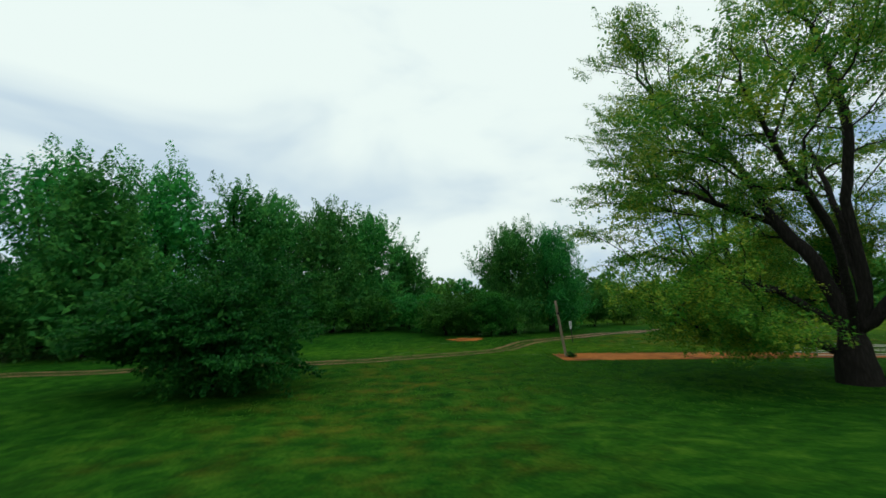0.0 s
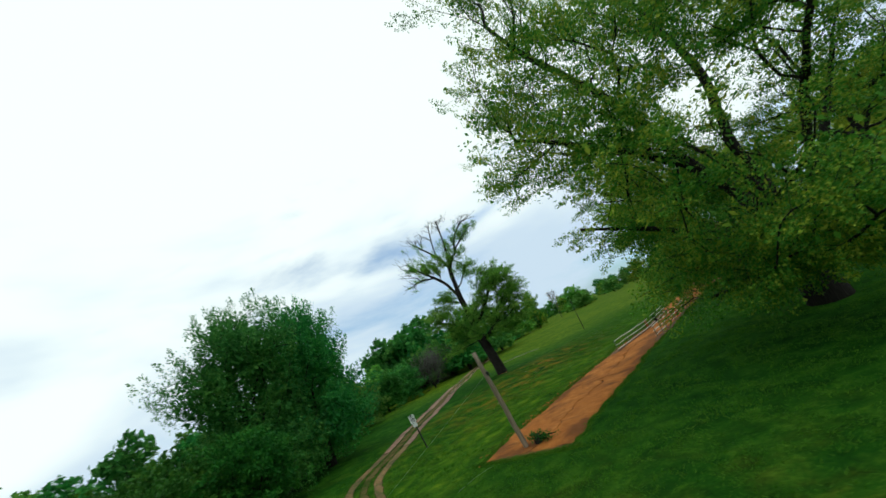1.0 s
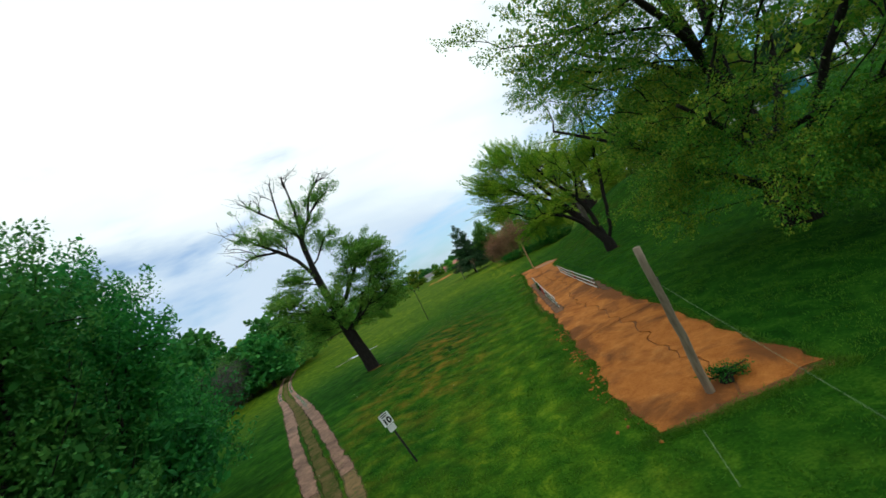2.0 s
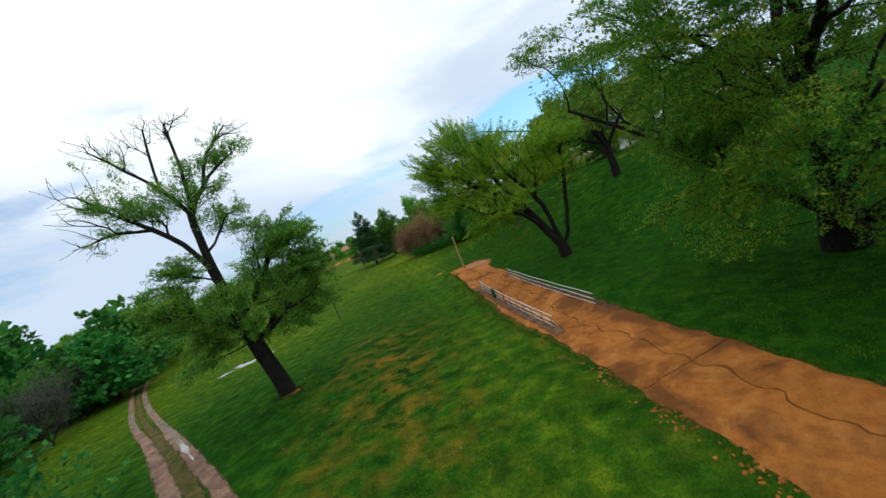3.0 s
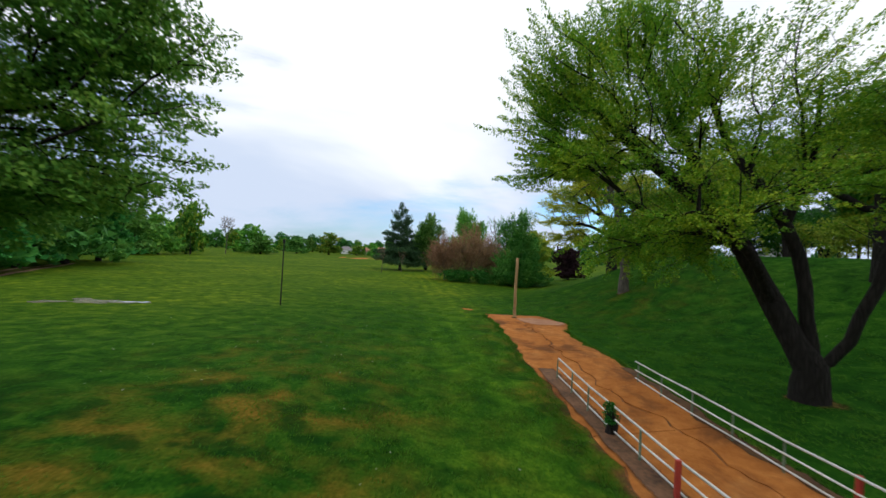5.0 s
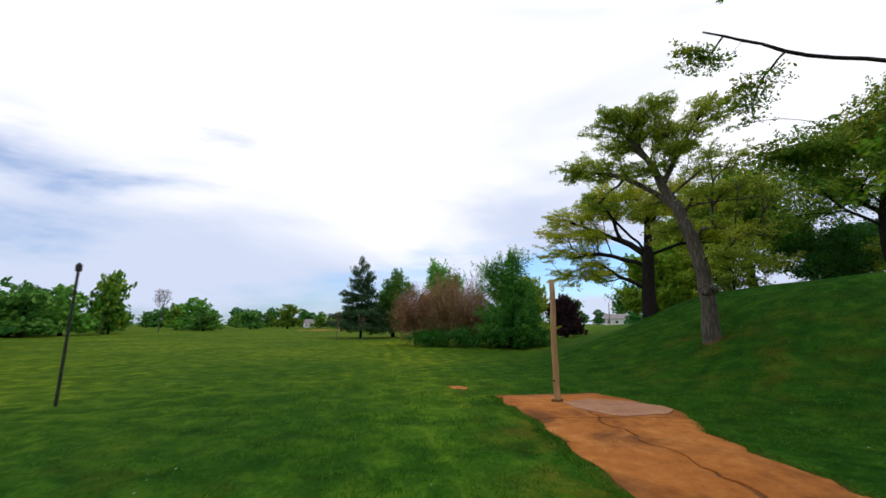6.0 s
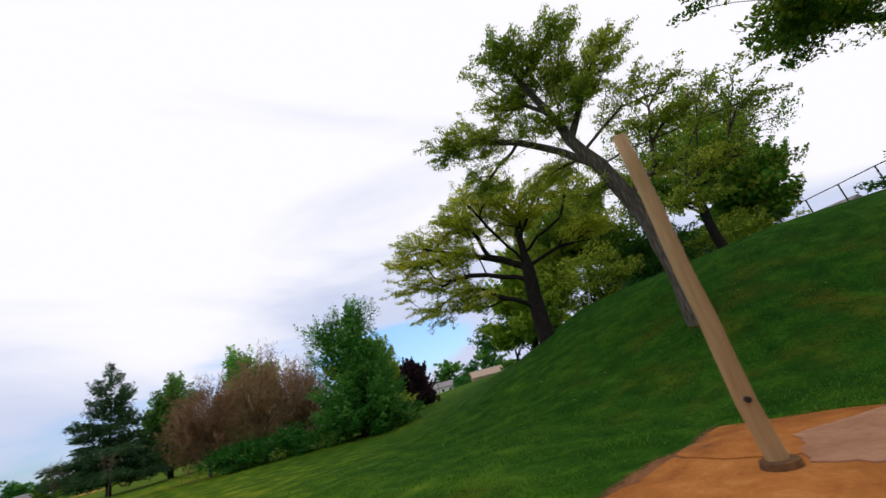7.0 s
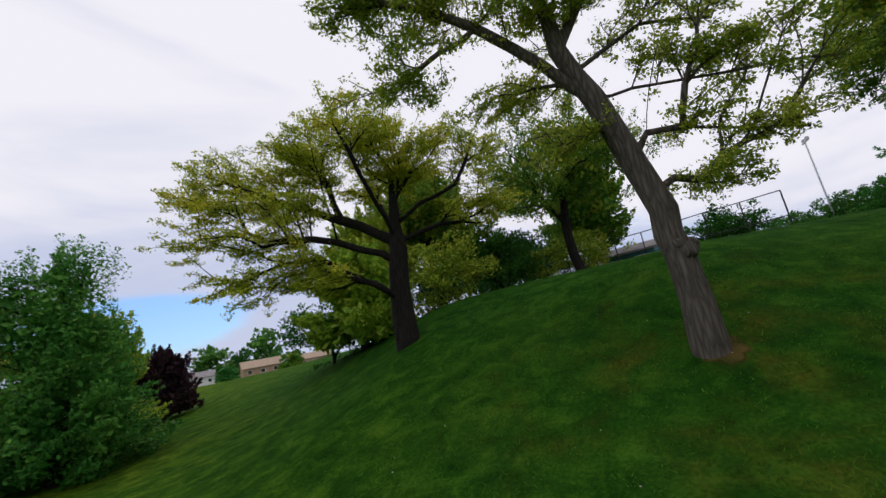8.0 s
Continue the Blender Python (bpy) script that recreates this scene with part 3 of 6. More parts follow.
def tree(name, at, label, stems, blobs, girth, tips, leaves, leaf, leaf_mat, bark, seed, clump=0.45, reach=0.6, lift=0.5, balance=0.35,
         category="tree", group="", bare=None, limbs=True, turn=0.0, slim=0.55, twig=0.007, shell=0.45, sink=0.7, spray_of=5, tuft=0.0, taper=0.5, flat=0.55, core=0, thin=0.0, stub=0.014):
    """A tree: stems as polylines from the foot, a crown of rounded masses filled with branch tips, leaves in tufts
    round the tips.
    bare: a function of a tip's place that says whether it carries no leaves.
    core: how many oversized leaves are added inside the crown to block light and darken it. thin: branches below this
    radius are left out. stub: how stout the stems end."""
    rng = np.random.default_rng(seed)
    e = thing(name, (at[0], at[1], gz(at[0], at[1]) if len(at) < 3 else at[2]), label, category, group, turn)
    ends, boughs = in_blobs(blobs, tips, rng, shell, spray_of, tuft)
    P, par, is_tip, base = grow(stems, boughs if spray_of > 2 else boughs[:0], ends, balance, rng)
    weight = is_tip.astype(float) + 0.02
    ends_of_stems = np.setdiff1d(np.arange(base), [q for q in par[:base] if q >= 0])
    weight[ends_of_stems] += stub * is_tip.sum()
    for i in range(len(P) - 1, 0, -1):
        weight[par[i]] += weight[i]
    radius = np.maximum(twig, girth * (weight / weight[0]) ** taper)
    foot = np.exp(-np.maximum(P[:, 2], 0) / 0.4)
    radius = np.where(np.arange(len(P)) < base, radius * (1 + 0.6 * foot), radius)
    P[0, 2] -= sink
    chains = chains_of(P, par, weight)
    main, rest = [], []
    for c in chains:
        big = c is chains[0] or (c[1] < base and weight[c[1]] > 0.05 * weight[0])
        (main if big else rest).append(c)
    owner = {}
    for k, c in enumerate(main):
        for node in c[1:] if k else c:
            owner[node] = k
    bundles = [[c] for c in main]
    for c in rest:
        k = owner.get(c[0], 0)
        for node in c[1:]:
            owner[node] = k
        bundles[k].append(c)
    if not limbs:
        bundles = [[c for b in bundles for c in b]]
    for k, b in enumerate(bundles):
        v, f = tubes(P, radius, [c for c in b if c is chains[0] or radius[c[1:]].max() > thin])
        mesh_object("trunk" if k == 0 else "limb", v, f, bark, e, smooth_shade=True)
    tip_at = P[is_tip]
    if bare is not None:
        tip_at = tip_at[[not bare(p) for p in tip_at]]
    n = len(tip_at)
    k = rng.poisson(leaves, n) + 1
    src = np.repeat(np.arange(n), k)
    middle = np.average(P[is_tip], axis=0)
    out = unit(unit(tip_at - middle) + np.array((0, 0, lift)) + rng.normal(0, 0.25, (n, 3)))
    m = len(src)
    along = rng.uniform(-0.5, 1.0, m)
    c = tip_at[src] + out[src] * (along * reach)[:, None] + np.clip(rng.normal(0, 1, (m, 3)), -1.5, 1.5) * np.array((1, 1, flat)) * (clump * (1.1 - 0.75 * np.maximum(along, 0)))[:, None]
    axis = unit(out[src] * 0.6 + rng.normal(0, 0.6, (m, 3)))
    sizes = np.full(m, leaf)
    # oversized filler leaves, added to keep light out of the crown's inside
    if core:
        vol = np.array([b[3] * b[4] * b[5] for b in blobs], float)
        pick = np.array(blobs_of(blobs))[rng.choice(len(blobs), core, p=vol / vol.sum())]
        inner = pick[:, :3] + unit(rng.normal(0, 1, (core, 3))) * (0.74 * rng.random(core) ** 0.4)[:, None] * pick[:, 3:6]
        c = np.concatenate((c, inner))
        axis = np.concatenate((axis, unit(rng.normal(0, 1, (core, 3)))))
        sizes = np.concatenate((sizes, np.full(core, 2.3 * leaf)))
    me = leaf_mesh("crown", c, axis, sizes, leaf_mat, rng, slim)
    ob = new("crown", me)
    ob.parent = e
    return e


def bush(name, at, label, blobs, tips, leaves, leaf, leaf_mat, bark, seed, **more):
    h = max(b[2] for b in blobs)
    rng = random.Random(seed)
    stems = [[(0, 0, 0), (0.1, 0, 0.3)]] + [[(0.1, 0, 0.3), (rng.uniform(-0.5, 0.5) * h, rng.uniform(-0.5, 0.5) * h, h * 0.7)] for _ in range(4)]
    more.setdefault("category", "bush")
    more.setdefault("spray_of", 2)
    return tree(name, at, label, stems, blobs, 0.09, tips, leaves, leaf, leaf_mat, bark, seed, limbs=False, **more)


# ---- ground ----
def lane_dip(x, y):
    """The lane sags a little between the rails."""
    return -0.24 * (1 - 0.3 * np.clip(x, -1.8, 1.8)) * np.exp(-((y - 22.5) / 7.5) ** 2) * np.exp(-(x / 5.0) ** 2)


def land(x, y):
    return ground_height(x, y) + lane_dip(x, y)


def lz(x, y):
    return float(land(np.float64(x), np.float64(y)))


def spread(lo, hi, step, far):
    mid = np.arange(lo, hi + step, step)
    out, d, grow_by = [], step, 1.35
    while sum(out) < far:
        d *= grow_by
        out.append(d)
    k = np.cumsum(out)
    return np.concatenate((lo - k[::-1], mid, mid[-1] + k))


gx, gy = spread(-42, 46, 0.7, 2500), spread(-34, 100, 0.7, 2500)
XX, YY = np.meshgrid(gx, gy)
ZZ = land(XX, YY)
nx, ny = len(gx), len(gy)
idx = np.arange(nx * ny).reshape(ny, nx)
quads = np.stack((idx[:-1, :-1], idx[:-1, 1:], idx[1:, 1:], idx[1:, :-1]), -1).reshape(-1, 4)
ground = mesh_object("ground", np.stack((XX, YY, ZZ), -1).reshape(-1, 3), quads.tolist(), TURF, smooth_shade=True)
tagged(ground, "spring-green mown meadow with dry yellow patches and a grassy bank", "ground", kind="structure")


def wavy(y, seed, big=0.12, small=0.05):
    return big * math.sin(y * 0.55 + seed) + 0.6 * big * math.sin(y * 1.37 + 2.1 * seed) + small * math.sin(y * 4.1 + 3.7 * seed) + 1.6 * small * noise.noise((y * 2.3, seed, 0.0)) + small * noise.noise((y * 6.1, seed, 4.0))


def surface_strip(name, rows, material, parent=None, lift=0.0, thick=0.0, rough=0.0, label=""):
    """A sheet laid on the land from rows of (x, y) of equal length; thick: with skirts down."""
    verts, faces, n = [], [], len(rows[0])
    m = len(rows)
    for row in rows:
        for x, y in row:
            up = lift(len(verts) // n, len(verts) % n) if callable(lift) else lift
            verts.append((x, y, lz(x, y) + up + rough * noise.noise((x * 1.7, y * 1.7, 3.0))))
    for i in range(len(rows) - 1):
        for j in range(n - 1):
            faces.append((i * n + j, i * n + j + 1, (i + 1) * n + j + 1, (i + 1) * n + j))
    if thick:
        loop = list(range(n)) + [i * n + n - 1 for i in range(1, m)] + [(m - 1) * n + j for j in range(n - 2, -1, -1)] + [i * n for i in range(m - 2, 0, -1)]
        start = len(verts)
        for k in loop:
            x, y, z = verts[k]
            verts.append((x, y, z - thick))
        for a in range(len(loop)):
            b = (a + 1) % len(loop)
            faces.append((loop[b], loop[a], start + a, start + b))
    ob = mesh_object(name, verts, faces, material, parent, label, smooth_shade=False)
    if not thick:
        layer = ob.data.uv_layers.new(name="across_along")
        idx = np.empty(len(ob.data.loops), np.int32)
        ob.data.loops.foreach_get("vertex_index", idx)
        layer.data.foreach_set("uv", np.stack((idx % n / (n - 1), idx // n / (m - 1)), -1).reshape(-1).astype(np.float32))
    return ob


LANE_A, LANE_B = -0.6, 39.8


def lane_left(y):
    return -1.45 + wavy(y, 1.0, 0.08) - 0.25 * math.exp(-((y - 1.5) / 2.0) ** 2) - 0.28 * math.exp(-((y - 18) / 9.0) ** 2)


def lane_right(y):
    return 1.72 + wavy(y, 5.0, 0.08) + 0.4 * math.exp(-((y + 0.1) / 1.5) ** 2) - 0.12 * math.exp(-((y - 20) / 7.0) ** 2) + 0.95 * math.exp(-((y - 37.2) / 1.6) ** 2)


def lane_crack(y):
    return 0.25 + 0.28 * math.sin(y * 0.33 + 0.6) + wavy(y, 9.0, 0.15, 0.09)


lane = tagged(new("clay_lane"), "long lane of cracked orange clay slabs in the grass", "path", kind="structure")
ys = [LANE_A - 0.3 + i * 0.12 for i in range(int((LANE_B - LANE_A + 0.6) / 0.12) + 1)]
surface_strip("soil_bed", [[(lane_left(y) - 0.3 - 0.25 * math.exp(-((y - 20) / 7.0) ** 2) + (lane_right(y) - lane_left(y) + 0.62 + 0.25 * math.exp(-((y - 20) / 7.0) ** 2)) * j / 8, y + 0.05 * math.sin(j * 2.1)) for j in range(9)] for y in ys], DAMP_CLAY, lane, 0.014, 0.0, 0.006, "brown damp clay round the slabs")
for edge, wide in ((lane_right, -0.1),):
    ys = [12.6 + i * 0.15 for i in range(107)]
    surface_strip("soil_strip", [[(edge(y) + wide + (0.2 + 0.1 * noise.noise((y * 0.8, wide, 2.0))) * (j / 5 * 2 - 1), y) for j in range(6)] for y in ys], SOIL_STRIP, lane, 0.05, 0.0, 0.008, "dark damp soil along the rail's foot")
ys = [12.9 + i * 0.15 for i in range(104)]
surface_strip("soil_strip", [[(-1.2 + 0.08 * noise.noise((y * 0.9, 3.0, 2.0)) + (0.34 + 0.12 * noise.noise((y * 0.6, 1.0, 2.0))) * (j / 5 * 2 - 1), y) for j in range(6)] for y in ys], SOIL_BROWN, lane, 0.066, 0.0, 0.016, "grey-brown trodden soil under the rail")
JOINTS = (LANE_A, 7.1, 15.2, 23.7, 30.8, 36.4, LANE_B)
for k, (ya, yb) in enumerate(zip(JOINTS, JOINTS[1:])):
    for side in (0, 1):
        rows = []
        n = max(8, int((yb - ya) / 0.22))
        for i in range(n + 1):
            row = []
            for j in range(8):
                u, v = j / 7, i / n
                y = ya + (yb - ya) * v
                c = lane_crack(y)
                gap = 0.016 + 0.075 * abs(noise.noise((y * 0.9, k * 3.1, 1.0)))
                a, b = (lane_left(y), c - gap) if side == 0 else (c + gap, lane_right(y))
                x = a + (b - a) * u
                tilt = sum(w * (0.22 * math.sin(q * 2.3) * x / 1.6 + 0.08 * noise.noise((x * 2.1, q * 5.0, 7.0))) for q, w in ((k, 1 - v), (k + 1, v)))
                ends = 0.02 * (1 - 2 * v) if 0 < k < len(JOINTS) - 2 or v in (0.0, 1.0) else 0.0
                ragged = (0.3 * noise.noise((x * 1.1, 0.0, 5.0)) + 0.12 * noise.noise((x * 4.0, 0.0, 5.0)) + 0.25 * max(0.0, abs(x - 0.1) - 1.2)) * (1 - v) ** 2 if k == 0 else 0.0
                row.append((x, y + ragged + tilt * (1 if 0 < k + v < len(JOINTS) - 1 else 0.4) + (ends if v in (0.0, 1.0) else 0)))
            rows.append(row)
        
        def profile(i, j, side=side, k=k, n=n):
            out = j if side == 0 else 7 - j
            low = (0.35, 0.8)[out] if out < 2 else 1.0
            if k == 0 and i < 3 or k == len(JOINTS) - 2 and n - i < 3:
                low = min(low, 0.35 + 0.25 * (i if k == 0 else n - i))
            return 0.045 * low

        surface_strip("slab", rows, CLAY, lane, profile, 0.05, 0.02)
pad_rows = []
for i in range(9):
    row = []
    for j in range(31):
        x = 0.1 + 2.45 * j / 30
        a = np.interp(x, (0.1, 0.5, 0.9, 1.6, 2.1, 2.55), (37.45, 36.75, 36.35, 36.5, 36.55, 36.95)) + 0.13 * noise.noise((x * 2.3, 1.0, 0.0)) + 0.07 * noise.noise((x * 7.0, 2.0, 0.0))
        b = np.interp(x, (0.1, 1.0, 1.64, 2.1, 2.55), (38.3, 38.75, 38.4, 38.1, 37.5)) + 0.2 * noise.noise((x * 1.9, 4.0, 0.0)) + 0.06 * noise.noise((x * 6.0, 5.0, 0.0))
        row.append((x + 0.05 * noise.noise((i * 0.9, 8.0, x)), a + (b - a) * i / 8))
    pad_rows.append(row)
surface_strip("concrete_pad", pad_rows, CONCRETE, lane, 0.06, 0.04, 0.014, "pale worn concrete pad at the lane's end")


# the muddy double track west of the lane
def curve(points, step=0.5):
    """Points along a smooth line through the given ones."""
    p = [np.array(q, float) for q in points]
    p = [2 * p[0] - p[1]] + p + [2 * p[-1] - p[-2]]
    out = []
    for a, b, c, d in zip(p, p[1:], p[2:], p[3:]):
        n = max(2, int(np.linalg.norm(c - b) / step))
        for i in range(n):
            t = i / n
            out.append(0.5 * (2 * b + (c - a) * t + (2 * a - 5 * b + 4 * c - d) * t * t + (3 * b - a - 3 * c + d) * t ** 3))
    return out


TRACK = curve([(6, -34), (1.8, -15), (-0.6, -9.6), (-3.6, -4.6), (-8.2, -1.0), (-10.9, 3.4), (-17.5, 13.5), (-24.5, 24.0), (-33, 36.5), (-42, 52), (-50, 68)])
track = tagged(new("dirt_track"), "muddy double wheel track through the grass", "track", kind="structure")
for side in (-1, 1, 0):
    rows = []
    for i, p in enumerate(TRACK):
        d = TRACK[min(i + 1, len(TRACK) - 1)] - TRACK[max(i - 1, 0)]
        d /= np.linalg.norm(d)
        nrm = np.array((d[1], -d[0]))
        s = i * 0.5
        half = (0.18 + 0.1 * float(smooth((s - 30) / 14)) + 0.12 * math.exp(-((p[1] - 18.0) / 6.5) ** 2)) + 0.05 + 0.02 * math.sin(s * 0.5 + side) + 0.05 * noise.noise((s * 0.4, side * 4.0, 0.0)) + 0.05 * noise.noise((s * 1.7, side * 9.0, 0.0))
        off = side * 0.66 + 0.06 * math.sin(s * 0.25 + side) + 0.04 * noise.noise((s * 0.5, 5.0 * side, 2.0))
        rows.append([tuple(p + nrm * (off + half * (2 * j / 5 - 1))) for j in range(6)])
    if side:
        grassy = next(i for i, p in enumerate(TRACK) if p[1] > 5.0)
        surface_strip("wheel_rut", rows[:grassy + 1], RUT_WORN, track, 0.018, 0.0, 0.01, "worn brown rut half grown over")
        surface_strip("wheel_rut", rows[grassy - 6:], RUT_MUD, track, 0.022, 0.0, 0.01)
    else:
        surface_strip("middle_strip", rows, WORN_STRIP, track, 0.014, 0.0, 0.008, "trodden grass between the ruts")


def pool(name, at, rx, ry, turn, seed, label):
    rows, c, s = [], math.cos(radians(turn)), math.sin(radians(turn))
    rim = []
    for k in range(40):
        a = 2 * math.pi * k / 40
        r = 1 + 0.22 * math.sin(3 * a + seed) + 0.16 * math.sin(5 * a + 2 * seed) + 0.14 * math.sin(8 * a + 5 * seed)
        x, y = rx * r * math.cos(a), ry * r * math.sin(a)
        rim.append((at[0] + c * x - s * y, at[1] + s * x + c * y))
    z = max(lz(x, y) for x, y in rim) + 0.012
    ob = mesh_object(name, [(x, y, z) for x, y in rim] + [(x, y, z - 0.2) for x, y in rim], [tuple(range(40))] + [(k, k + 40, (k + 1) % 40 + 40, (k + 1) % 40) for k in range(40)], WATER)
    return tagged(ob, label, "puddle")


for at, rx, ry, turn, seed in (((-23.0, 37.6), 1.35, 0.62, 8, 1.0), ((-25.2, 37.0), 0.7, 0.3, 20, 2.3), ((-24.4, 38.3), 0.5, 0.24, -10, 3.1), ((-21.2, 38.2), 0.42, 0.2, 12, 4.4)):
    pool("puddle", at, rx, ry, turn, seed, "shallow bright puddle lying in the meadow grass")
wet = [next(i for i, p in enumerate(TRACK) if p[1] > q) for q in (16.0, 29.0, 29.0, 38.0, 31.5, 46.0)]
for k, (a, b) in enumerate(zip(wet[::2], wet[1::2])):
    rows = []
    for i in range(a, b + 1):
        d = TRACK[i + 1] - TRACK[i - 1]
        nrm = np.array((d[1], -d[0])) / np.linalg.norm(d)
        w = max(0.015, 0.15 * min(1.0, 3 * math.sin(math.pi * (i - a + 0.1) / (b - a + 0.2))) * (0.75 + 1.5 * noise.noise((i * 0.37, k * 3.0, 0.0)) + 0.5 * noise.noise((i * 1.3, k * 7.0, 0.0))))
        rows.append([tuple(TRACK[i] + nrm * ((0.66, -0.66, 0.66)[k] + w * (j - 2) / 2)) for j in range(5)])
    tagged(surface_strip("puddle", rows, WATER, None, 0.032), "narrow strip of water standing in a wheel rut", "puddle", "water in the ruts")


# ---- lane furniture ----
def fence(x, ya, yb, n, red_at, label):
    e = thing("guard_rail", (x, ya, lz(x, ya)), label, "railing", "rails along the lane")
    for i in range(n + 1):
        y = (yb - ya) * i / n
        z = lz(x, ya + y) - lz(x, ya)
        bm = bmesh.new()
        red = i == red_at
        box(bm, (0.085 if red else 0.036, 0.065 if red else 0.036, 0.95), (0.02 * math.sin(i * 2.0), y, z + (0.21 if red else 0.18)), bevel=0.006)
        part("post", bm, RED_PAINT if red else GREEN_PAINT, e, "red-painted post" if red else "")
    side = 0.045 if x < 0 else -0.045
    for h, r in ((0.66, 0.024), (0.4, 0.02), (0.14, 0.02)):
        yy = [(yb - ya) * i / n for i in range(n + 1)]
        pts = np.array([(side, y - 0.06 + 0.12 * (i == n), lz(x, ya + y) - lz(x, ya) + h + 0.014 * math.sin(i * 1.9 + h * 9)) for i, y in enumerate(yy)])
        v, f = tubes(pts, np.full(n + 1, r), [list(range(n + 1))], 8)
        mesh_object("rail", v, f, WHITE_PAINT, e, smooth_shade=True)
    return e


fence(-1.12, 13.85, 27.35, 11, 6, "low white three-bar guard rail beside the clay lane")
fence(1.3, 14.1, 27.0, 10, 5, "low white three-bar guard rail along the clay lane's bank side")


def wooden_pole(at, top, r0, r1, wood, label, seed):
    e = thing("wooden_pole", (*at, lz(*at)), label, "pole")
    rnd = random.Random(seed)
    bm = bmesh.new()
    rod(bm, (0, 0, -0.3), top, r0, r1, 14, 0.012, 9, rnd)
    part("shaft", bm, wood, e, smooth_shade=True)
    return e


near_pole = wooden_pole((0, 0), (-0.12, -0.5, 3.5), 0.092, 0.075, WOOD_POLE, "weathered grey wooden pole leaning at the lane's end", 3)
bm = bmesh.new()
rod(bm, (-0.07, -0.36, 2.62), (-0.073, -0.385, 2.76), 0.09, 0.089, 14)
part("cable_band", bm, DARK_STEEL, near_pole, "dark steel band")
far_pole = wooden_pole((0, 38.5), (0.03, 0.1, 3.6), 0.095, 0.078, WOOD_NEW, "pale stripped wooden pole standing on the clay", 5)
bm = bmesh.new()
rod(bm, (-0.1, -0.03, 0.62), (-0.07, 0.0, 0.62), 0.026, 0.03, 10)
part("knot_hole", bm, SIGN_BLACK, far_pole, "dark knot hole")
bm = bmesh.new()
rod(bm, (0, 0, -0.2), (0, 0, 0.1), 0.2, 0.16, 14, 0.02, 3, random.Random(2))
part("collar", bm, SOIL, far_pole, "dark soil packed round the foot")


def wire(name, a, b, sag, r, label):
    u = np.linspace(0, 1, 15)[:, None]
    pts = np.array(a) * (1 - u) + np.array(b) * u - np.array((0, 0, 4 * sag)) * u * (1 - u)
    v, f = tubes(pts, np.full(15, r), [list(range(15))], 5)
    return tagged(mesh_object(name, v, f, ROPE), label, "cable")


wire("guy_wire", (-0.07, -0.36, 2.7), (0.15, -11.8, lz(0.15, -11.8)), 0.05, 0.0022, "thin pale guy wire stretched from the pole to the grass")
wire("ground_wire", (-0.75, -1.1, lz(-0.75, -1.1) + 0.02), (-1.02, -2.7, lz(-1.02, -2.7) + 0.02), -0.04, 0.004, "slack pale wire lying in the grass")


def text_mesh(name, words, size, material, parent, at, label=""):
    cu = bpy.data.curves.new(name, "FONT")
    cu.body, cu.size, cu.align_x, cu.align_y, cu.extrude, cu.offset = words, size, "CENTER", "CENTER", 0.002, 0.012
    tmp = bpy.data.objects.new(name, cu)
    me = bpy.data.meshes.new_from_object(tmp)
    bpy.data.objects.remove(tmp)
    me.materials.clear()
    me.materials.append(material)
    ob = new(name, me)
    ob.parent = parent
    ob.matrix_basis = pose(*at, 90, 0, 0)
    return ob


def rounded_plate(w, h, t, r, n=5):
    bm = bmesh.new()
    pts = []
    for cx, cz, a0 in ((w / 2 - r, h / 2 - r, 0), (-w / 2 + r, h / 2 - r, 90), (-w / 2 + r, -h / 2 + r, 180), (w / 2 - r, -h / 2 + r, 270)):
        for k in range(n + 1):
            a = radians(a0 + 90 * k / n)
            pts.append((cx + r * math.cos(a), cz + r * math.sin(a)))
    front = [bm.verts.new((x, -t / 2, z)) for x, z in pts]
    back = [bm.verts.new((x, t / 2, z)) for x, z in pts]
    bm.faces.new(front)
    bm.faces.new(back[::-1])
    for k in range(len(pts)):
        q = (k + 1) % len(pts)
        bm.faces.new((front[q], front[k], back[k], back[q]))
    return bm


def speed_sign(at, turn):
    e = thing("speed_sign", (*at, lz(*at)), "small white speed limit sign on a leaning dark steel post", "sign")
    e.matrix_world = pose(*at, lz(*at), 0, -11, 0) @ pose(0, 0, 0, 0, 0, turn)
    bm = bmesh.new()
    box(bm, (0.06, 0.035, 2.1), (0, 0.03, 0.7), bevel=0.006)
    part("post", bm, DARK_STEEL, e)
    plate = part("plate", rounded_plate(0.31, 0.38, 0.012, 0.03), SIGN_WHITE, e, "white sheeting plate")
    plate.location = (0, 0, 1.52)
    text_mesh("number", "10", 0.25, SIGN_BLACK, plate, (0, -0.012, -0.07))
    for k, w in enumerate((0.22, 0.18)):
        bm = bmesh.new()
        box(bm, (w, 0.004, 0.03), (0, -0.009, 0.15 - 0.055 * k))
        part("lettering_bar", bm, SIGN_BLACK, plate)
    low = part("lower_plate", rounded_plate(0.23, 0.2, 0.012, 0.03), SIGN_WHITE, e, "small blank white plate")
    low.location = (0, 0, 1.22)
    return e


speed_sign((-7.5, 2.4), 22)


def thin_post(at, h, label, lamp=False):
    e = thing("steel_post", (*at, lz(*at)), label, "pole")
    bm = bmesh.new()
    rod(bm, (0, 0, -0.2), (0.02, 0, h), 0.045, 0.035, 8)
    part("shaft", bm, DARK_STEEL, e)
    bm = bmesh.new()
    box(bm, (0.14, 0.1, 0.22), (0.02, 0, h - 0.15), bevel=0.02)
    part("cap", bm, DARK_STEEL, e)
    return e


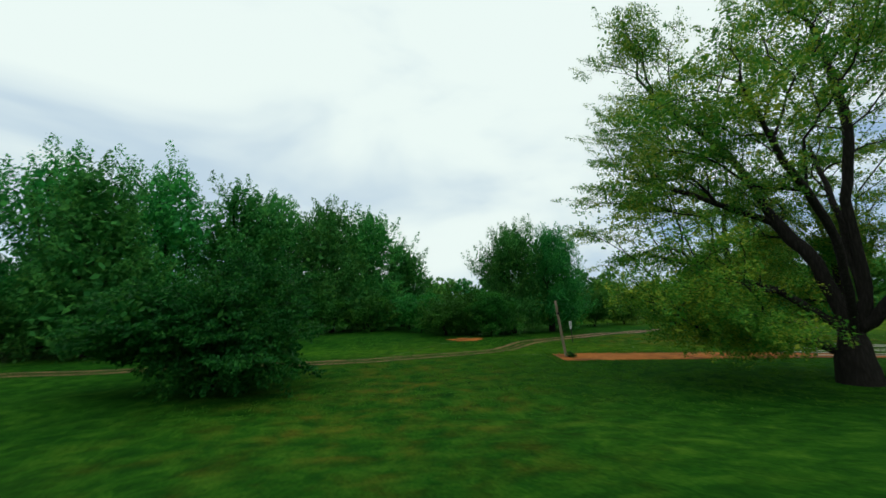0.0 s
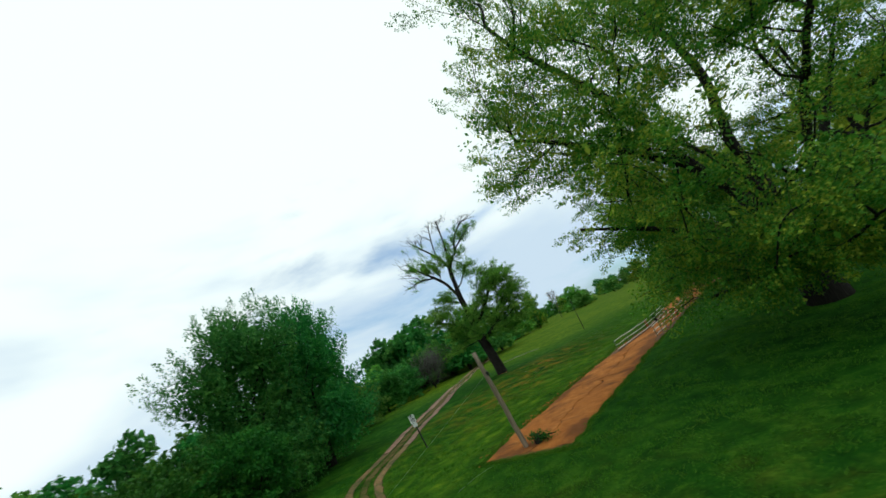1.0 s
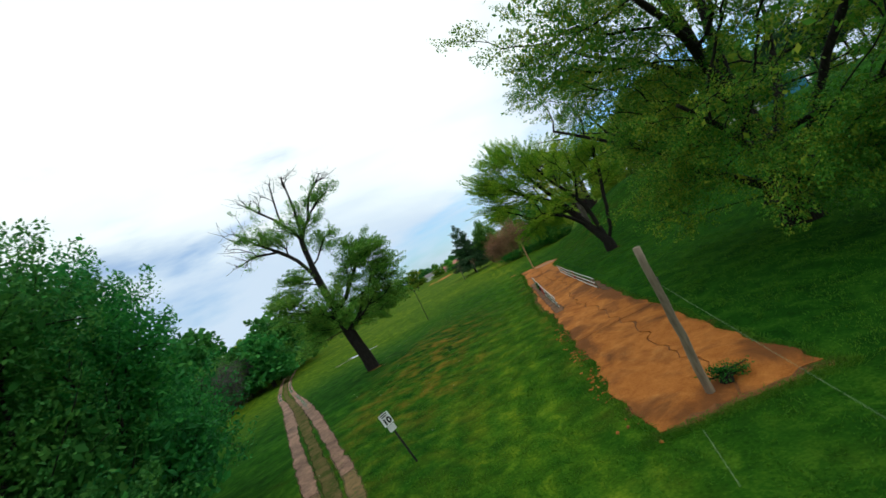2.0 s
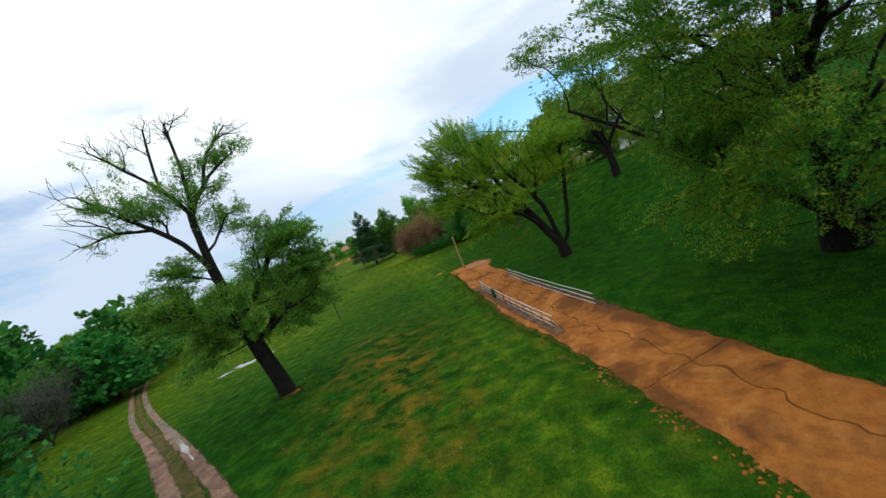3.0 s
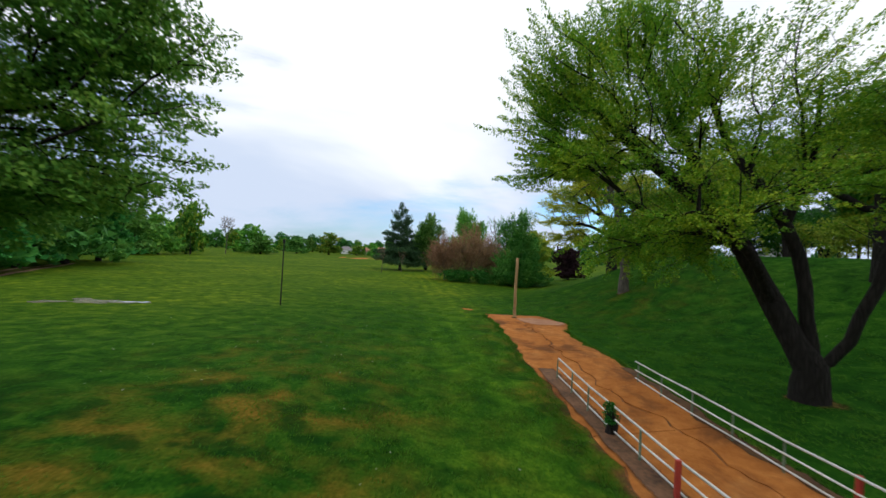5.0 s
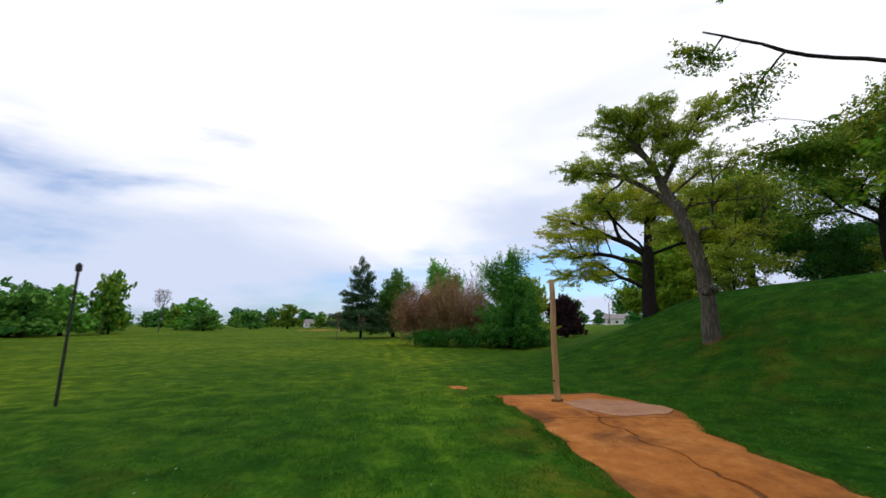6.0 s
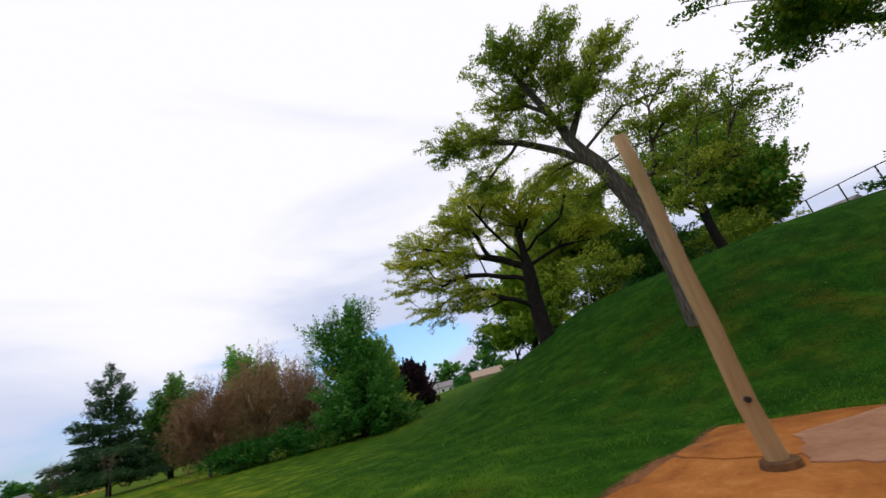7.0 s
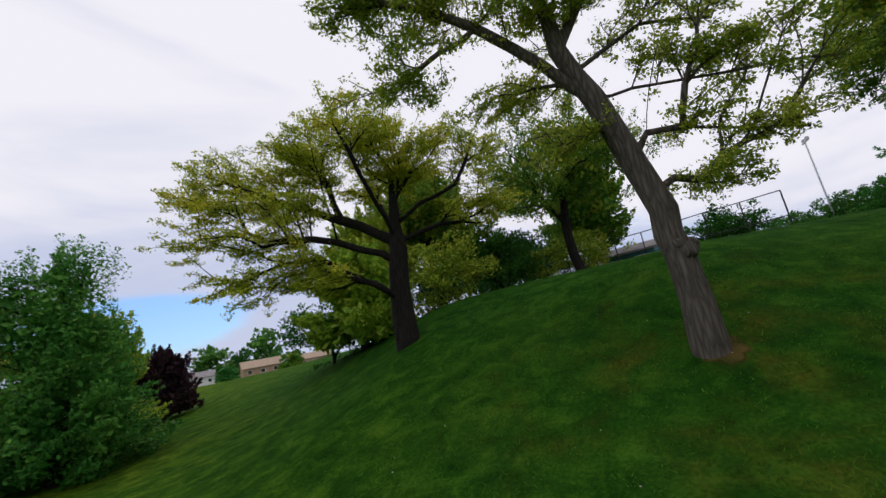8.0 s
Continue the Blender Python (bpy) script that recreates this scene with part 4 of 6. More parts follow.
thin_post((-14.0, 39.5), 4.0, "thin dark steel post standing alone in the meadow")
thin_post((-59.0, 110.0), 4.6, "thin dark steel post far out in the meadow")


def bare_patch(at, r, seed, material, label, lift=0.012):
    """A worn patch of bare earth lying in the grass."""
    rows = []
    for i in range(7):
        row = []
        for k in range(25):
            a = 2 * math.pi * k / 24
            q = r * i / 6 * (1 + 0.22 * math.sin(2 * a + seed) + 0.14 * math.sin(5 * a + 2 * seed) + 0.08 * math.sin(9 * a))
            row.append((at[0] + q * math.cos(a), at[1] + q * math.sin(a)))
        rows.append(row)
    return tagged(surface_strip("bare_earth", rows, material, None, lift, 0.0, 0.006), label, "bare ground", kind="structure")


bare_patch((-15.05, 20.75), 0.75, 1.0, WORN_FADE, "worn thin grass round the half-dead maple's foot")
bare_patch((-14.72, 20.5), 0.38, 7.0, CLAY_FADE, "bare earth at the half-dead maple's foot")
bare_patch((8.6, 42.6), 0.55, 2.0, WORN_FADE, "worn thin grass round the leaning oak's foot")
bare_patch((5.8, 25.75), 0.7, 3.0, WORN_FADE, "worn thin grass round the maple's foot")
bare_patch((-2.4, 41.6), 0.5, 4.0, CLAY_FADE, "small bare clay patch beyond the lane's end")
bare_patch((-10.2, -6.2), 1.6, 5.0, CLAY_FADE, "bare clay patch beside the wheel track")
bare_patch((-26, 190), 15, 6.0, CLAY, "bare orange earth far across the meadow")
rnd = random.Random(61)
bm = bmesh.new()
for k in range(190):
    y = rnd.choice((rnd.uniform(-1.0, 13.0), 3.2 + rnd.gauss(0, 0.5), 5.6 + rnd.gauss(0, 0.4), 8.4 + rnd.gauss(0, 0.4)))
    x = lane_left(y) - abs(rnd.gauss(0, 0.28)) + 0.05
    r = rnd.uniform(0.015, 0.055)
    made = bmesh.ops.create_icosphere(bm, subdivisions=1, radius=r, matrix=Matrix.Translation((x, y, lz(x, y) + r * 0.25)) @ Matrix.Rotation(rnd.uniform(0, 6.28), 4, "Z") @ Matrix.Diagonal((rnd.uniform(0.8, 1.8), 1.0, 0.5, 1.0)))
    for v in made["verts"]:
        v.co += Vector((rnd.gauss(0, 0.2), rnd.gauss(0, 0.2), rnd.gauss(0, 0.1))) * r
tagged(part("clay_crumbs", bm, CLAY, None), "small crumbs of pale clay strewn in the grass beside the lane", "clay crumbs", kind="stuff")


# ---- the big trees by the lane ----
tree("silver_maple", (9.1, 9.2), "huge spreading silver maple with dark trunk and drooping leafy limbs",
     [[(0, 0, 0), (-0.05, -0.05, 1.0), (-0.1, -0.05, 2.0)], [(-0.1, -0.05, 2.0), (-0.5, -0.6, 4.8), (-1.3, -1.4, 6.7), (-2.3, -2.5, 10.3), (-4.0, -4.4, 13.8), (-4.8, -5.4, 16.0)], [(-0.05, 0.0, 1.6), (0.4, 0.4, 3.8), (0.2, 0.3, 6.8), (0.6, 0.4, 11.0), (0.0, 0.2, 15.5)],
      [(-0.05, 0, 1.1), (-0.6, 0.45, 2.0), (-2.0, 1.5, 3.7), (-4.0, 3.0, 6.5), (-6.2, 4.2, 8.8)], [(0.3, 0.3, 3.4), (-0.2, 0.4, 6.1), (-1.6, 1.2, 8.6), (-4.0, 2.8, 11.6)], [(-0.05, 0, 1.6), (1.2, -1.0, 3.6), (2.2, -2.4, 6.2), (3.4, -4.8, 8.6), (4.4, -6.4, 10.5)], [(0.1, 0.1, 1.8), (1.2, 0.8, 3.6), (2.6, 1.6, 5.4), (5.2, 3.6, 9.5)],
      [(-0.05, -0.05, 1.2), (-1.2, -1.4, 1.7), (-2.9, -3.1, 1.9)], [(-0.1, -0.05, 1.9), (-1.5, -1.6, 3.7), (-2.8, -3.1, 4.6), (-5.2, -5.7, 6.1)], [(-1.3, -1.4, 6.7), (-3.2, -3.8, 8.6), (-5.6, -6.2, 10.4)], [(-1.5, -1.6, 3.7), (-0.6, -3.6, 3.9), (0.8, -6.2, 4.4)]],
     [(-4.8, -4.6, 11.2, 5.2, 5.0, 4.6), (-6.0, -2.8, 9.8, 2.9, 3.6, 2.6), (-4.6, -4.2, 14.6, 3.5, 3.6, 2.8), (-3.8, -6.2, 17.4, 2.6, 2.6, 2.0, 45), (0.0, 0.0, 16.8, 4.4, 4.4, 2.8), (-1.6, -7.4, 7.6, 3.8, 3.6, 3.6), (0.5, 0.5, 14.0, 5.5, 5.5, 4.2), (2.5, -5.5, 10.4, 5.0, 4.8, 4.2), (5.5, 3.0, 9.0, 4.8, 5.0, 4.6), (-4.0, 4.4, 10.4, 4.6, 4.4, 3.6),
      (1.5, -7.0, 4.6, 4.0, 3.0, 2.4, 42), (-3.5, -5.0, 5.4, 2.6, 2.8, 1.5, 22), (-1.0, -5.5, 3.7, 3.0, 2.4, 1.5, 20), (1.8, -7.6, 3.2, 2.6, 2.2, 1.4, 22), (6.5, 1.5, 6.4, 3.0, 3.4, 2.4),
      (-4.0, -2.0, 4.8, 2.2, 2.2, 1.3, 12), (-3.0, -2.8, 3.4, 2.1, 2.0, 1.0, 10), (-1.0, -5.0, 2.5, 2.0, 1.7, 0.9, 22), (0.6, -5.0, 2.4, 2.3, 1.9, 1.0, 28), (2.6, -5.2, 2.3, 2.4, 1.9, 1.0, 28), (-2.8, -5.8, 3.4, 2.0, 1.8, 1.2, 16), (-3.6, 0.6, 3.4, 2.4, 2.4, 1.8, 55), (-2.5, 2.0, 6.0, 2.8, 2.8, 2.2, 75), (-3.2, 0.0, 8.0, 3.0, 3.0, 2.2, 70), (-0.6, -3.4, 1.9, 2.2, 1.6, 0.8, 16), (0.5, 6.0, 7.2, 2.8, 2.8, 2.4, 60), (1.5, 6.0, 4.8, 2.4, 2.2, 1.6, 34)],
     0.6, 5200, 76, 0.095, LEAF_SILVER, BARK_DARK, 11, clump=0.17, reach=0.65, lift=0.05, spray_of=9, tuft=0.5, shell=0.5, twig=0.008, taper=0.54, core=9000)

tree("half_dead_maple", (-15.2, 21.1), "old half-dead maple with bare upper branches and a leafy lower crown",
     [[(0, 0, 0), (-0.3, -0.1, 2.0), (-0.6, -0.25, 4.4), (-0.75, -0.3, 6.6), (-0.8, -0.35, 8.2)], [(-0.8, -0.35, 8.2), (-0.75, -0.3, 10.0), (-0.6, -0.25, 11.4), (-0.3, -0.1, 13.0), (-0.1, 0.0, 14.8), (0.0, 0.0, 16.6)], [(-0.8, -0.35, 8.2), (-1.5, -0.6, 10.0), (-2.4, -0.95, 11.2), (-3.4, -1.3, 12.3), (-4.6, -1.8, 13.8)], [(-0.6, -0.25, 11.4), (0.4, 0.2, 12.8), (1.4, 0.6, 13.6), (2.4, 1.0, 14.2)], [(0.4, 0.2, 12.8), (1.2, 0.5, 14.4), (2.6, 1.1, 15.8)],
      [(-0.6, -0.25, 11.6), (-1.4, -0.6, 13.2), (-2.4, -1.0, 14.6), (-3.4, -1.3, 15.8)], [(-1.4, -0.6, 13.2), (-1.2, -0.5, 15.0), (-1.0, -0.4, 16.4)], [(-2.4, -0.95, 11.2), (-3.8, -1.5, 11.6), (-5.2, -2.0, 11.4)], [(-0.65, -0.25, 5.0), (0.8, 0.4, 6.4), (2.4, 1.0, 8.4), (3.2, 1.3, 9.8)], [(-0.65, -0.25, 4.6), (-2.0, -0.6, 5.6), (-3.8, -1.2, 6.8)], [(-0.75, -0.3, 9.0), (0.2, 0.1, 10.0), (0.9, 0.3, 10.8)], [(-0.7, -0.3, 5.6), (1.0, 0.2, 5.4), (3.4, 1.4, 6.4)]],
     [(2.6, 1.0, 8.7, 2.2, 2.0, 2.0, 80), (3.6, 1.5, 6.8, 1.8, 1.8, 1.8, 45), (1.8, 0.6, 5.6, 1.9, 1.8, 1.3, 30), (1.0, 0.3, 7.2, 1.6, 1.6, 1.6, 20), (-3.4, -1.2, 7.4, 2.0, 2.0, 1.8, 50), (-2.2, -0.6, 5.4, 2.0, 2.0, 1.2, 28), (-0.4, -0.2, 4.7, 1.8, 1.8, 0.9, 16), (3.4, 1.6, 4.6, 1.7, 1.7, 1.3, 32), (1.6, 0.8, 4.0, 1.6, 1.6, 1.0, 22), (-2.6, -1.0, 4.0, 1.8, 1.8, 1.1, 24), (-0.2, -0.6, 6.6, 1.5, 1.5, 1.3, 18), (-2.2, -0.7, 8.8, 1.6, 1.6, 1.3, 18),
      (-3.2, -1.2, 12.6, 1.8, 1.4, 0.8, 24), (-1.6, -0.6, 12.4, 1.4, 1.3, 1.0, 18), (0.6, 0.2, 12.6, 1.3, 1.3, 1.0, 16), (1.8, 0.8, 14.2, 1.2, 1.2, 1.0, 18), (-0.2, 0.0, 13.6, 1.2, 1.2, 1.0, 12), (0.8, 0.3, 10.8, 1.1, 1.1, 0.9, 14),
      (-4.8, -1.9, 13.6, 1.5, 1.3, 1.3, 20), (-2.8, -1.1, 15.4, 1.6, 1.4, 1.2, 24), (-0.4, -0.1, 16.4, 1.7, 1.4, 1.4, 28), (2.6, 1.1, 15.6, 1.4, 1.2, 1.1, 18), (-5.0, -2.0, 11.4, 1.3, 1.2, 0.8, 12)],
     0.45, 3100, 66, 0.1, LEAF_HALF, BARK_DARK, 23, clump=0.17, reach=0.4, lift=0.3, spray_of=8, tuft=0.42, shell=0.6, twig=0.011, stub=0.004, bare=lambda p: p[2] > 15.0 or p[0] < -4.4 or p[2] > 11.0 and math.sin(p[0] * 5.3 + p[1] * 4.7 + p[2] * 3.1) > 0.4)

tree("maple", (5.7, 25.8), "spreading maple with several dark stems and bright yellow-green crown",
     [[(0, 0, 0), (0, 0, 0.9)], [(0, 0, 0.7), (-0.7, 0.5, 2.6), (-1.6, 1.3, 5.0), (-2.6, 2.0, 7.6), (-3.6, 2.6, 10.4)], [(0, 0, 0.8), (-0.05, 0.1, 2.4), (-0.5, 0.4, 5.0), (-1.6, 1.3, 7.4), (-2.4, 1.4, 9.4)], [(-1.6, 1.3, 5.0), (-3.6, 2.0, 7.0), (-5.6, 2.6, 8.8)], [(0, 0, 0.7), (0.6, -0.5, 1.8), (1.1, -0.9, 4.2), (1.8, -1.0, 6.6), (2.0, -1.0, 8.2)], [(-0.5, 0.4, 5.0), (0.2, 0.4, 7.2), (0.2, 0.2, 9.4)], [(-0.7, 0.5, 2.6), (-2.2, -0.2, 4.2), (-3.8, -0.4, 5.2)]],
     [(-2.4, 1.2, 9.2, 3.4, 3.8, 2.6), (-5.2, 2.0, 8.0, 2.9, 3.2, 2.2), (-3.0, 0.8, 5.9, 3.4, 3.6, 1.5), (0.8, 0.0, 8.0, 2.5, 3.0, 2.0), (-3.2, 1.8, 11.0, 2.6, 2.6, 1.6), (2.4, -0.8, 6.0, 2.2, 2.6, 1.6), (-6.8, 3.0, 9.8, 1.8, 2.0, 1.4, 18), (-4.8, 2.6, 11.4, 2.0, 2.2, 1.4, 20), (-6.6, 2.4, 7.0, 1.7, 2.0, 1.2, 14), (1.6, -1.4, 8.6, 1.9, 1.9, 1.3, 14), (-4.2, 1.4, 4.4, 2.2, 2.2, 1.2, 16), (-5.6, 3.6, 9.0, 2.2, 2.2, 1.6, 16)],
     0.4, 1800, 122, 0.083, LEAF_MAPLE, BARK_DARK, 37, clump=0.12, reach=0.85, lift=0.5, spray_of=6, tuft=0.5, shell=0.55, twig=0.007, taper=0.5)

tree("leaning_oak", (8.72, 42.83), "leaning old oak with rough grey trunk and sparse young leaves",
     [[(0, 0, 0), (0.02, 0.0, 1.0), (0, 0.02, 2.0), (0, 0.12, 3.0), (-0.05, 0.38, 4.3), (-0.3, 0.85, 6.0)], [(-0.3, 0.85, 6.0), (-0.7, 1.2, 7.3), (-1.2, 1.4, 8.6), (-2.2, 1.3, 9.8), (-3.4, 1.0, 10.7)], [(-0.3, 0.85, 6.0), (-0.8, 1.7, 7.0), (-1.6, 2.8, 8.2), (-2.3, 3.9, 8.8), (-3.0, 5.2, 9.5)], [(-0.03, 0.3, 4.1), (0.1, -0.1, 4.9), (0.2, -1.5, 4.5), (0.2, -2.8, 3.9)], [(-0.25, 0.8, 5.8), (0.0, 0.0, 6.0), (0.2, -1.3, 5.8), (0.3, -3.4, 5.3)],
      [(-0.7, 1.2, 7.3), (-0.3, 0.4, 8.7), (0.2, -0.5, 10.0), (0.6, -1.2, 11.0)], [(-1.6, 2.8, 8.2), (-1.9, 3.7, 7.8), (-2.2, 5.0, 7.3)], [(0.0, 0.15, 3.3), (0.2, -0.3, 3.7), (0.3, -1.0, 3.4)], [(-0.5, 1.0, 6.6), (0.0, -0.6, 7.5), (0.2, -1.9, 7.0)], [(-1.2, 1.4, 8.6), (-1.6, 2.4, 10.0), (-1.8, 3.2, 11.4)], [(-2.2, 1.3, 9.8), (-2.0, 0.2, 10.4), (-1.8, -0.6, 10.9)]],
     [(-3.2, 1.1, 10.4, 1.3, 1.3, 0.8), (-2.0, 0.6, 10.3, 1.2, 1.4, 0.8), (-1.8, -0.4, 10.5, 1.0, 1.0, 0.6), (0.5, -0.9, 10.4, 1.1, 1.1, 0.8), (-1.7, 2.5, 9.9, 1.4, 1.4, 0.8), (-3.0, 5.0, 9.3, 1.3, 1.5, 0.8), (-2.2, 3.8, 9.1, 1.3, 1.3, 0.7), (-2.2, 4.6, 7.4, 1.1, 1.5, 0.55), (0.2, -1.2, 7.5, 1.2, 1.4, 0.55), (0.25, -2.4, 6.0, 1.1, 1.5, 0.45), (0.3, -3.2, 5.4, 1.0, 1.2, 0.4), (0.2, -2.3, 4.3, 1.0, 1.4, 0.4), (0.1, -1.2, 6.3, 1.1, 1.2, 0.45), (0.3, -1.0, 3.5, 0.7, 0.9, 0.35, 0.5), (0.2, -1.2, 4.9, 0.9, 1.1, 0.35), (-0.5, 0.2, 8.8, 1.3, 1.3, 0.8), (-1.2, 1.6, 8.2, 1.3, 1.3, 0.7), (-0.6, 2.6, 6.6, 1.2, 1.3, 0.6), (-1.0, 1.0, 9.8, 1.4, 1.4, 0.8), (0.1, -0.2, 9.6, 1.1, 1.1, 0.7), (-0.4, 1.6, 5.2, 0.9, 1.1, 0.6, 0.8)],
     0.3, 2700, 36, 0.085, LEAF_OLIVE, BARK_GREY, 53, clump=0.12, reach=0.16, lift=0.4, balance=0.3, spray_of=9, tuft=0.27, shell=0.6, twig=0.012, flat=0.4, taper=0.5)
oak = [o for o in bpy.data.objects if o.name == "leaning_oak"][0]
bm = bmesh.new()
for k, (x, y, z, r) in enumerate(((-0.14, -0.12, 2.02, 0.2), (-0.1, 0.14, 2.14, 0.17), (0.2, -0.2, 2.1, 0.17), (-0.2, 0.02, 2.2, 0.13), (0.05, -0.25, 2.2, 0.12))):
    made = bmesh.ops.create_icosphere(bm, subdivisions=3, radius=r, matrix=Matrix.Translation((x, y, z)))
    for v in made["verts"]:
        d = Vector(v.co) - Vector((x, y, z))
        v.co = Vector((x, y, z)) + d * (1 + 0.3 * noise.noise(v.co * 9))
part("burl", bm, BARK_GREY, oak, "dark knobbly burl", smooth_shade=True)

tree("oak", (12.3, 52.3), "broad oak with dark trunk and yellow-olive young foliage",
     [[(0, 0, 0), (0.05, 0, 1.6), (-0.1, 0, 3.2), (-0.2, 0, 4.8)], [(-0.1, 0, 3.3), (1.3, 0.4, 3.9), (3.0, 0.8, 4.5), (4.8, 1.0, 4.4)], [(-0.15, 0, 4.1), (2.0, -0.6, 5.5), (5.2, -1.0, 7.2), (7.4, -0.8, 8.4)], [(-0.2, 0, 4.8), (-0.3, 0.2, 7.2), (0.4, 0.2, 8.6)], [(-0.15, 0, 4.0), (-2.1, -0.4, 4.6), (-3.8, -0.6, 4.5)], [(-0.2, 0, 4.6), (-1.3, 0.6, 5.3), (-2.8, 1.0, 5.8), (-3.8, 1.2, 7.4)], [(-0.2, 0, 4.4), (0.6, 1.8, 5.8), (1.2, 3.2, 7.4)], [(-0.2, 0, 4.6), (0.2, -1.8, 6.0), (0.6, -3.4, 7.6)], [(2.0, -0.6, 5.5), (2.6, -0.4, 7.6), (3.4, -0.2, 8.6)]],
     [(7.4, -0.6, 8.0, 1.7, 2.0, 1.0), (5.4, -0.8, 8.1, 2.0, 2.4, 1.0), (5.6, -0.4, 6.6, 2.2, 2.4, 0.9), (7.2, 0.2, 6.6, 1.7, 2.0, 0.8), (3.0, 0.2, 8.4, 2.2, 2.6, 1.0), (0.6, 0.2, 8.5, 2.2, 2.6, 0.9), (3.2, -1.0, 7.8, 2.0, 2.4, 0.9), (0.4, -2.6, 7.8, 2.2, 1.8, 1.2), (0.8, 2.6, 7.8, 2.2, 1.8, 1.2), (-2.0, 0.2, 8.2, 2.2, 2.4, 1.0), (-3.9, 0.6, 7.0, 1.6, 2.0, 0.9), (-3.6, -0.2, 5.2, 1.7, 1.8, 0.8, 4.5), (6.6, 0.6, 5.0, 1.9, 2.0, 0.8), (4.6, 0.6, 4.6, 2.0, 2.0, 0.9), (5.6, 0.8, 3.2, 1.6, 1.8, 0.9), (3.2, 1.0, 5.8, 1.7, 1.9, 0.8), (3.2, 0.8, 3.2, 1.8, 1.8, 1.0, 6), (-0.6, 0.4, 6.8, 2.0, 2.0, 0.9, 6)],
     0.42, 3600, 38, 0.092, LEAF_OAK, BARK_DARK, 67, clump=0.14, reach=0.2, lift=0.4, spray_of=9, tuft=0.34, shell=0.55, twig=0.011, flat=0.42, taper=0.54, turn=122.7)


# ---- west side ----
def round_tree(name, at, label, h, r, leaf_mat, seed, tips=620, leaves=48, leaf=0.22, bark=BARK_DARK, group="", low=0.3, limbs=False, category="tree", stem=0.16, spray=7, core=0, thin=0.012, shoots=0.1):
    """A round-headed tree of several masses."""
    rnd = random.Random(seed)
    blobs = [(0, 0, h * 0.68, r * 0.8, r * 0.8, h * 0.3)]
    for k in range(5):
        a = 2 * math.pi * (k + rnd.uniform(-0.3, 0.3)) / 5
        d = r * rnd.uniform(0.4, 0.62)
        blobs.append((d * math.cos(a), d * math.sin(a), h * rnd.uniform(low + 0.1, 0.72), r * rnd.uniform(0.42, 0.6), r * rnd.uniform(0.42, 0.6), h * rnd.uniform(0.16, 0.26)))
    if low < 0.2:
        for k in range(5):
            a = 2 * math.pi * (k + rnd.uniform(-0.3, 0.3)) / 5
            blobs.append((r * 0.62 * math.cos(a), r * 0.62 * math.sin(a), h * rnd.uniform(0.16, 0.24), r * 0.5, r * 0.5, h * 0.19))
        blobs.append((0, 0, h * 0.36, r * 0.7, r * 0.7, h * 0.26))
    blobs.append((rnd.uniform(-0.2, 0.2) * r, rnd.uniform(-0.2, 0.2) * r, h * 0.86, r * 0.45, r * 0.45, h * 0.14))
    stems = [[(0, 0, 0), (0.03 * h * rnd.uniform(-1, 1), 0.03 * h * rnd.uniform(-1, 1), h * 0.3), (0.05 * h * rnd.uniform(-1, 1), 0.05 * h * rnd.uniform(-1, 1), h * 0.72)]]
    return tree(name, at, label, stems, blobs, stem + h * 0.012, int(tips * 0.6), leaves * 1.65, leaf, leaf_mat, bark, seed, clump=0.02 * h, reach=shoots * h, lift=1.2, limbs=limbs, core=core or int(0.16 * tips * leaves), thin=thin, group=group, category=category, spray_of=spray, tuft=0.045 * h)


round_tree("maple", (-16.8, -1.0), "dense dark green maple rising from low bushes", 11.6, 3.8, LEAF_BLUE, 101, 1250, 46, 0.145, low=0.15, spray=4)
round_tree("maple", (-17.4, 3.0), "dense dark green maple beside the wheel track", 11.4, 3.8, LEAF_BLUE, 103, 1250, 46, 0.145, low=0.15, spray=4)
for k, (x, y, r, h) in enumerate(((-13.6, -3.6, 2.6, 4.2), (-22.8, 5.2, 2.6, 4.4), (-27.0, 10.5, 2.8, 4.6), (-14.0, -8.0, 2.8, 3.4))):
    bush("bush", (x, y), "dense dark green bush under the trees", [(0, 0, h * 0.5, r, r, h * 0.5), (r * 0.5, 0.4, h * 0.65, r * 0.6, r * 0.6, h * 0.35)], 220, 70, 0.18, LEAF_DEEP, BARK_DARK, 120 + k, clump=0.3, reach=0.4, group="bushes west of the track")
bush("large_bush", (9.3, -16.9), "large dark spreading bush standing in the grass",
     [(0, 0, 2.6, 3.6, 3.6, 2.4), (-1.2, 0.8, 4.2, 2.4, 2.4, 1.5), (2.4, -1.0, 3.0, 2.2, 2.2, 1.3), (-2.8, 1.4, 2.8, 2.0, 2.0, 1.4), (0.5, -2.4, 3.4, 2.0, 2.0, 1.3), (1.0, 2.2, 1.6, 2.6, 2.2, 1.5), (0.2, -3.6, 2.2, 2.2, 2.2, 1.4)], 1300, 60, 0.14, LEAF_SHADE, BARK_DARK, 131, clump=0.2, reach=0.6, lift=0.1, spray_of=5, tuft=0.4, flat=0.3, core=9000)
WOOD_ROW = ((1, -44, 16.5), (-6, -41, 17), (-3, -34, 14.5), (-12, -36, 18), (-16, -30, 16.5), (-21, -28, 17), (-22, -22, 16), (-27, -19, 16), (-33, -15, 12.5), (12, -50, 21), (22, -52, 22))
